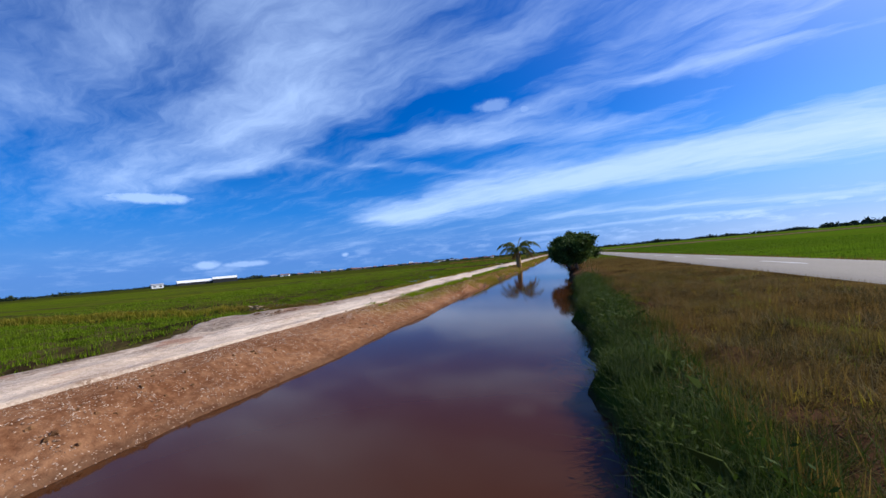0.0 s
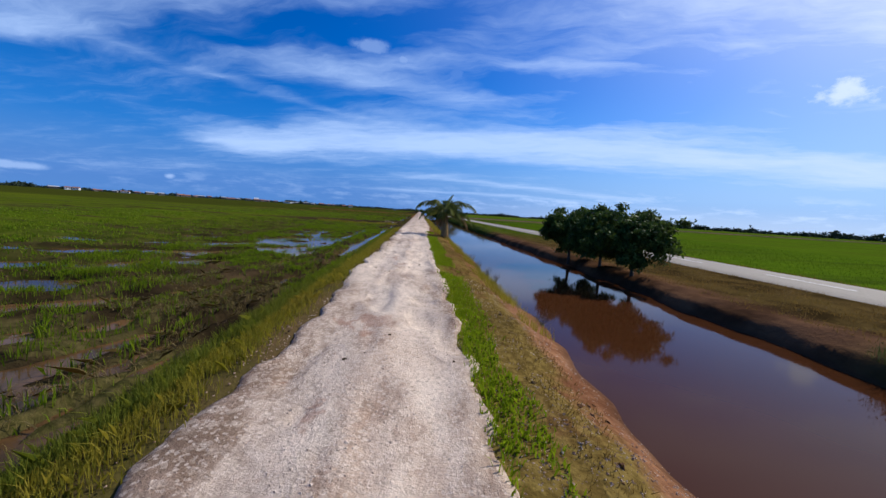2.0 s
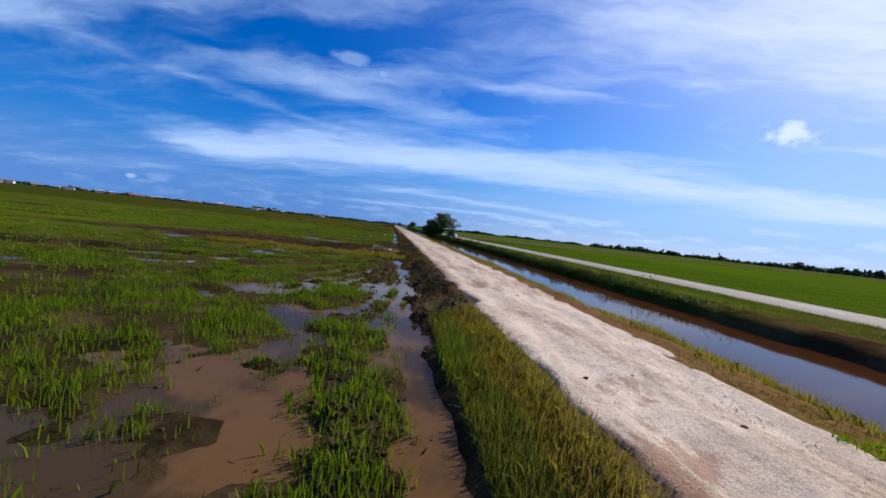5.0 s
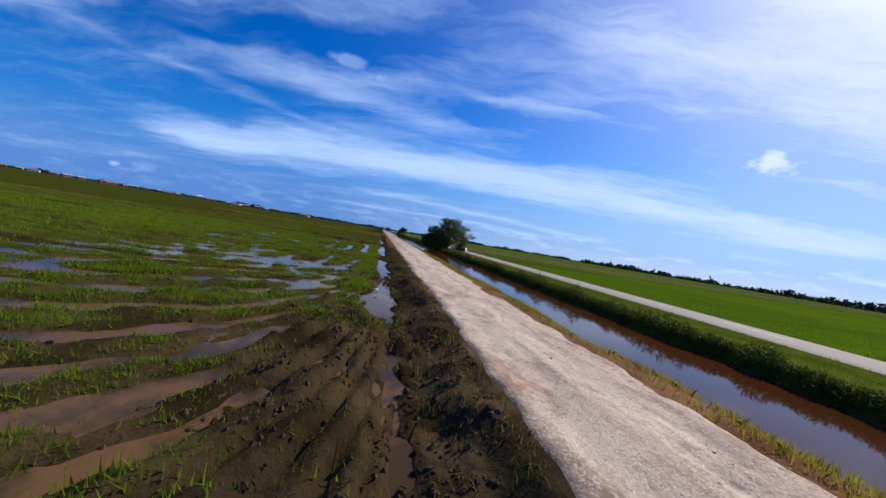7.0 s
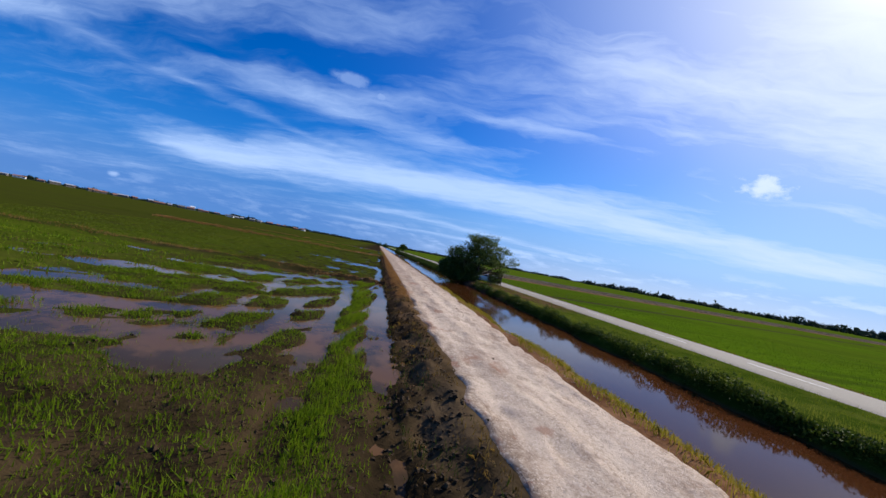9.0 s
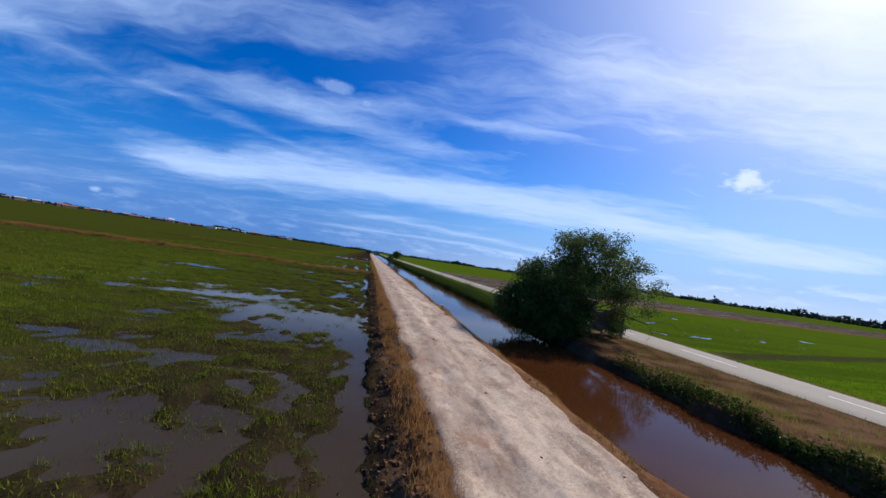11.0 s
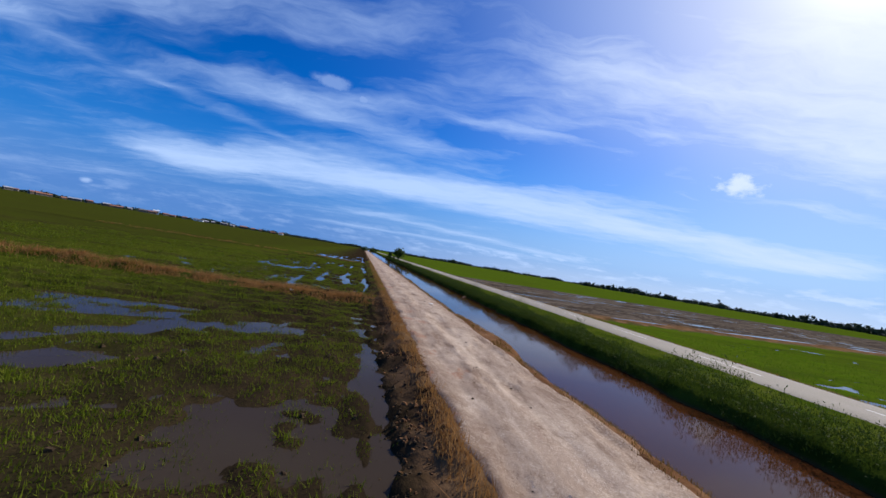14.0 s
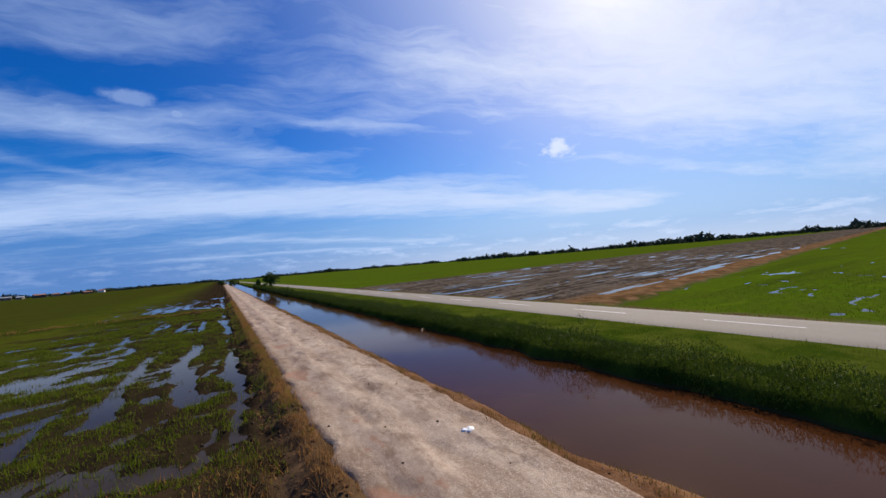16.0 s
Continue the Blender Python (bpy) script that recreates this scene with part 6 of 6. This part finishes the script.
x, y = scatter(80000, -13.5, -6.2, 14, 217, lambda x, y: churn(x, y) * smooth(0.36, 0.58, fbm(x / 0.8, y / 0.9, 179, 3)) * (0.35 + 0.65 * smooth(0.08, 0.2, ground_z(x, y))))
lumps("mud_clods", x, y, 0.085, M_CLOD, "dark wet mud clods churned up by wheels", "mud", flatness=1.0, small=True)
x, y = scatter(16000, -9.2, -7.3, 26, 60, lambda x, y: np.exp(-((x + 8.3) / 0.45) ** 2) * smooth(0.38, 0.55, fbm(x / 0.8, y / 1.2, 181, 3)))
lumps("mud_clods", x, y, 0.075, M_CLOD, "dark wet mud clods along a wheel ridge in the paddy", "mud", flatness=0.9)
x, y = scatter(9000, -6.7, -5.2, 58, 220, lambda x, y: smooth(0.36, 0.58, fbm(x / 0.6, y / 1.0, 183, 3)))
lumps("soil_clods", x, y, 0.05, M_RUST, "brown soil crumbs spilling over the track edge", "soil", base=np.where(x < -5.7, ground_z(x, y), 0.58), small=True)
x = np.concatenate([np.linspace(-13.2, -6.5, 64), np.linspace(-13.0, -7.2, 40)]) + RNG.normal(0, 0.05, 104)
y = 79.85 + 0.04 * (x + 8.2) ** 2 + np.concatenate([np.zeros(64), np.full(40, 0.35)]) + RNG.normal(0, 0.09, 104)
lumps("mud_clumps", x, y, 0.17, M_CLOD, "row of upright mud and stubble clumps at the water's edge", "mud", flatness=2.2, small=True)
x, y = scatter(5000, -14, -8.6, 77.2, 80.0, lambda x, y: smooth(0.40, 0.56, fbm(x / 0.7, y / 0.6, 185, 3)))
lumps("soil_clods", x, y, 0.11, M_CLOD, "dark churned soil clods on a raised earth crossing", "soil", flatness=1.1, small=True)
x, y = scatter(420, -2.6, -0.5, -8, 14, lambda x, y: smooth(0.42, 0.6, fbm(x / 0.9, y / 1.6, 191, 3)))
lumps("soil_clods", x, y, 0.075, M_RUST, "dark brown soil clods on the canal bank", "soil")
x, y = scatter(12000, -2.7, -0.2, -8, 22)
lumps("gravel", x, y, 0.022, M_STONE, "pale chips spread over the canal bank", "gravel", small=True)
x, y = scatter(1500, -7.2, -6.1, 150, 280)
lumps("mud_clods", x, y, 0.08, M_CLOD, "dark mud clods along the paddy edge", "mud")
x, y = scatter(3500, -16, -6.8, 14, 250, lambda x, y: smooth(0.4, 0.6, fbm(x / 2, y / 2, 167, 3)))
lumps("mud_clods", x, y, 0.12, M_CLOD, "wet mud lumps in the paddy", "mud")
x, y = scatter(70, -5.6, -0.8, 2, 60)
lumps("dark_stones", x, y, 0.07, M_CLOD, "scattered dark clods on the track", "stones", base=np.where(x < track_right(y) - 0.2, track_height(x, y), ground_z(x, y)))
x, y = scatter(150, -5.4, -0.8, 60, 240)
lumps("dark_stones", x, y, 0.08, M_CLOD, "scattered dark clods on the track", "stones", base=np.where(x < track_right(y) - 0.2, track_height(x, y), ground_z(x, y)))


def plank_pile(place, seed, n, label):
    rnd = random.Random(seed)
    pile = tagged(new("broken_crate"), label, "wood")
    pile.location = place
    for k in range(n):
        bm = bmesh.new()
        L = rnd.uniform(0.35, 0.7)
        box(bm, -L / 2, L / 2, -0.055, 0.055, -0.014, 0.014)
        m = pose(rnd.uniform(-0.25, 0.25), rnd.uniform(-0.2, 0.2), 0.03 + 0.04 * k, rnd.uniform(-25, 25), rnd.uniform(-14, 14), rnd.uniform(-50, 50))
        bmesh.ops.transform(bm, matrix=m, verts=bm.verts)
        part("plank", bm, M_WOOD, pile, smooth_faces=False)


plank_pile((-8.75, 7.0, 0.57), 1, 6, "heap of broken pale timber boards at a field entrance")


def open_frame(place, turn):
    """A small timber box frame, tipped over."""
    crate = tagged(new("crate"), "tipped pale timber box frame beside a muddy ditch", "crate")
    crate.matrix_basis = pose(*place, 24, 6, turn)
    for x0, x1, y0, y1 in ((-0.3, 0.3, -0.26, -0.20), (-0.3, 0.3, 0.20, 0.26), (-0.3, -0.24, -0.2, 0.2), (0.24, 0.3, -0.2, 0.2)):
        bm = bmesh.new()
        box(bm, x0, x1, y0, y1, 0.0, 0.16)
        bmesh.ops.bevel(bm, geom=bm.edges, offset=0.006, segments=1, affect="EDGES")
        part("board", bm, M_WOOD, crate, smooth_faces=False)


open_frame((-9.0, 78.0, 0.46), 12)
plank_pile((-8.45, 78.1, 0.44), 2, 4, "loose grey and tan boards on muddy ground")


def rag(name, place, size, label, category):
    """A crumpled sheet or bag lying on the ground."""
    bm = bmesh.new()
    bmesh.ops.create_icosphere(bm, subdivisions=3, radius=1)
    for v in bm.verts:
        k = 1 + 0.55 * noise.noise(v.co * 2.1 + Vector(place)) + 0.2 * noise.noise(v.co * 6)
        v.co = Vector((v.co.x * size * k, v.co.y * size * 0.75 * k, max(-0.02, v.co.z * size * 0.5 * k)))
    ob = part(name, bm, M_BAG, None, label)
    ob.location = place
    tagged(ob, category=category)


rag("plastic_bag", (-2.05, 218.2, 0.60), 0.20, "crumpled white plastic bag at the track edge", "bag")
rag("plastic_bag", (-7.95, 78.0, 0.46), 0.14, "torn white plastic bag by the paddy", "bag")
rag("plastic_bag", (-12.5, 217.0, 0.40), 0.12, "white plastic rubbish on a paddy bund", "bag")
rag("plastic_bag", (-13.6, 217.2, 0.40), 0.085, "white plastic rubbish on a paddy bund", "bag")
for x, y in ((-10.92, 33.94), (-10.39, 33.21), (-9.83, 33.27)):
    rag("plastic_scrap", (x, y, 0.16), 0.05, "small white plastic scrap in shallow paddy water", "rubbish")
rag("plastic_bag", (-7.6, 99.9, 0.33), 0.09, "white plastic rubbish in the mud", "bag")


def driftwood(place, length, turn):
    bm = bmesh.new()
    tube(bm, [(-length / 2, 0, 0.0), (-length / 5, 0.04, 0.05), (length / 5, 0.0, 0.06), (length / 2, 0.05, 0.02)], [0.05, 0.07, 0.065, 0.03], 8)
    ob = part("floating_log", bm, M_WOOD, None, "pale log floating at the canal edge")
    ob.matrix_basis = pose(*place, 0, 0, turn)
    tagged(ob, category="log")


driftwood((0.45, 185.3, 0.0), 1.0, 35)
driftwood((5.7, 236.0, 0.0), 1.6, 60)


def dead_shrub(place, seed, size):
    rnd = random.Random(seed)
    bm, tips = bmesh.new(), []
    for k in range(7):
        a = rnd.uniform(0, 6.28)
        limb(bm, rnd, Vector((0, 0, -0.05)), Vector((math.cos(a) * 0.5, math.sin(a) * 0.5, 1)).normalized(), size, 0.012, 1, tips)
    ob = part("dead_shrub", bm, M_GREYWOOD, None, "leafless dry shrub at the water's edge")
    ob.location = place
    tagged(ob, category="shrub")


for k, (x, y) in enumerate(((0.1, 18.3), (0.15, 24.6), (0.05, 26.0), (0.0, 28.5), (0.1, 31.5), (0.0, 37.0), (-0.3, 92.5))):
    dead_shrub((x, y, 0.05), 30 + k, 0.32)
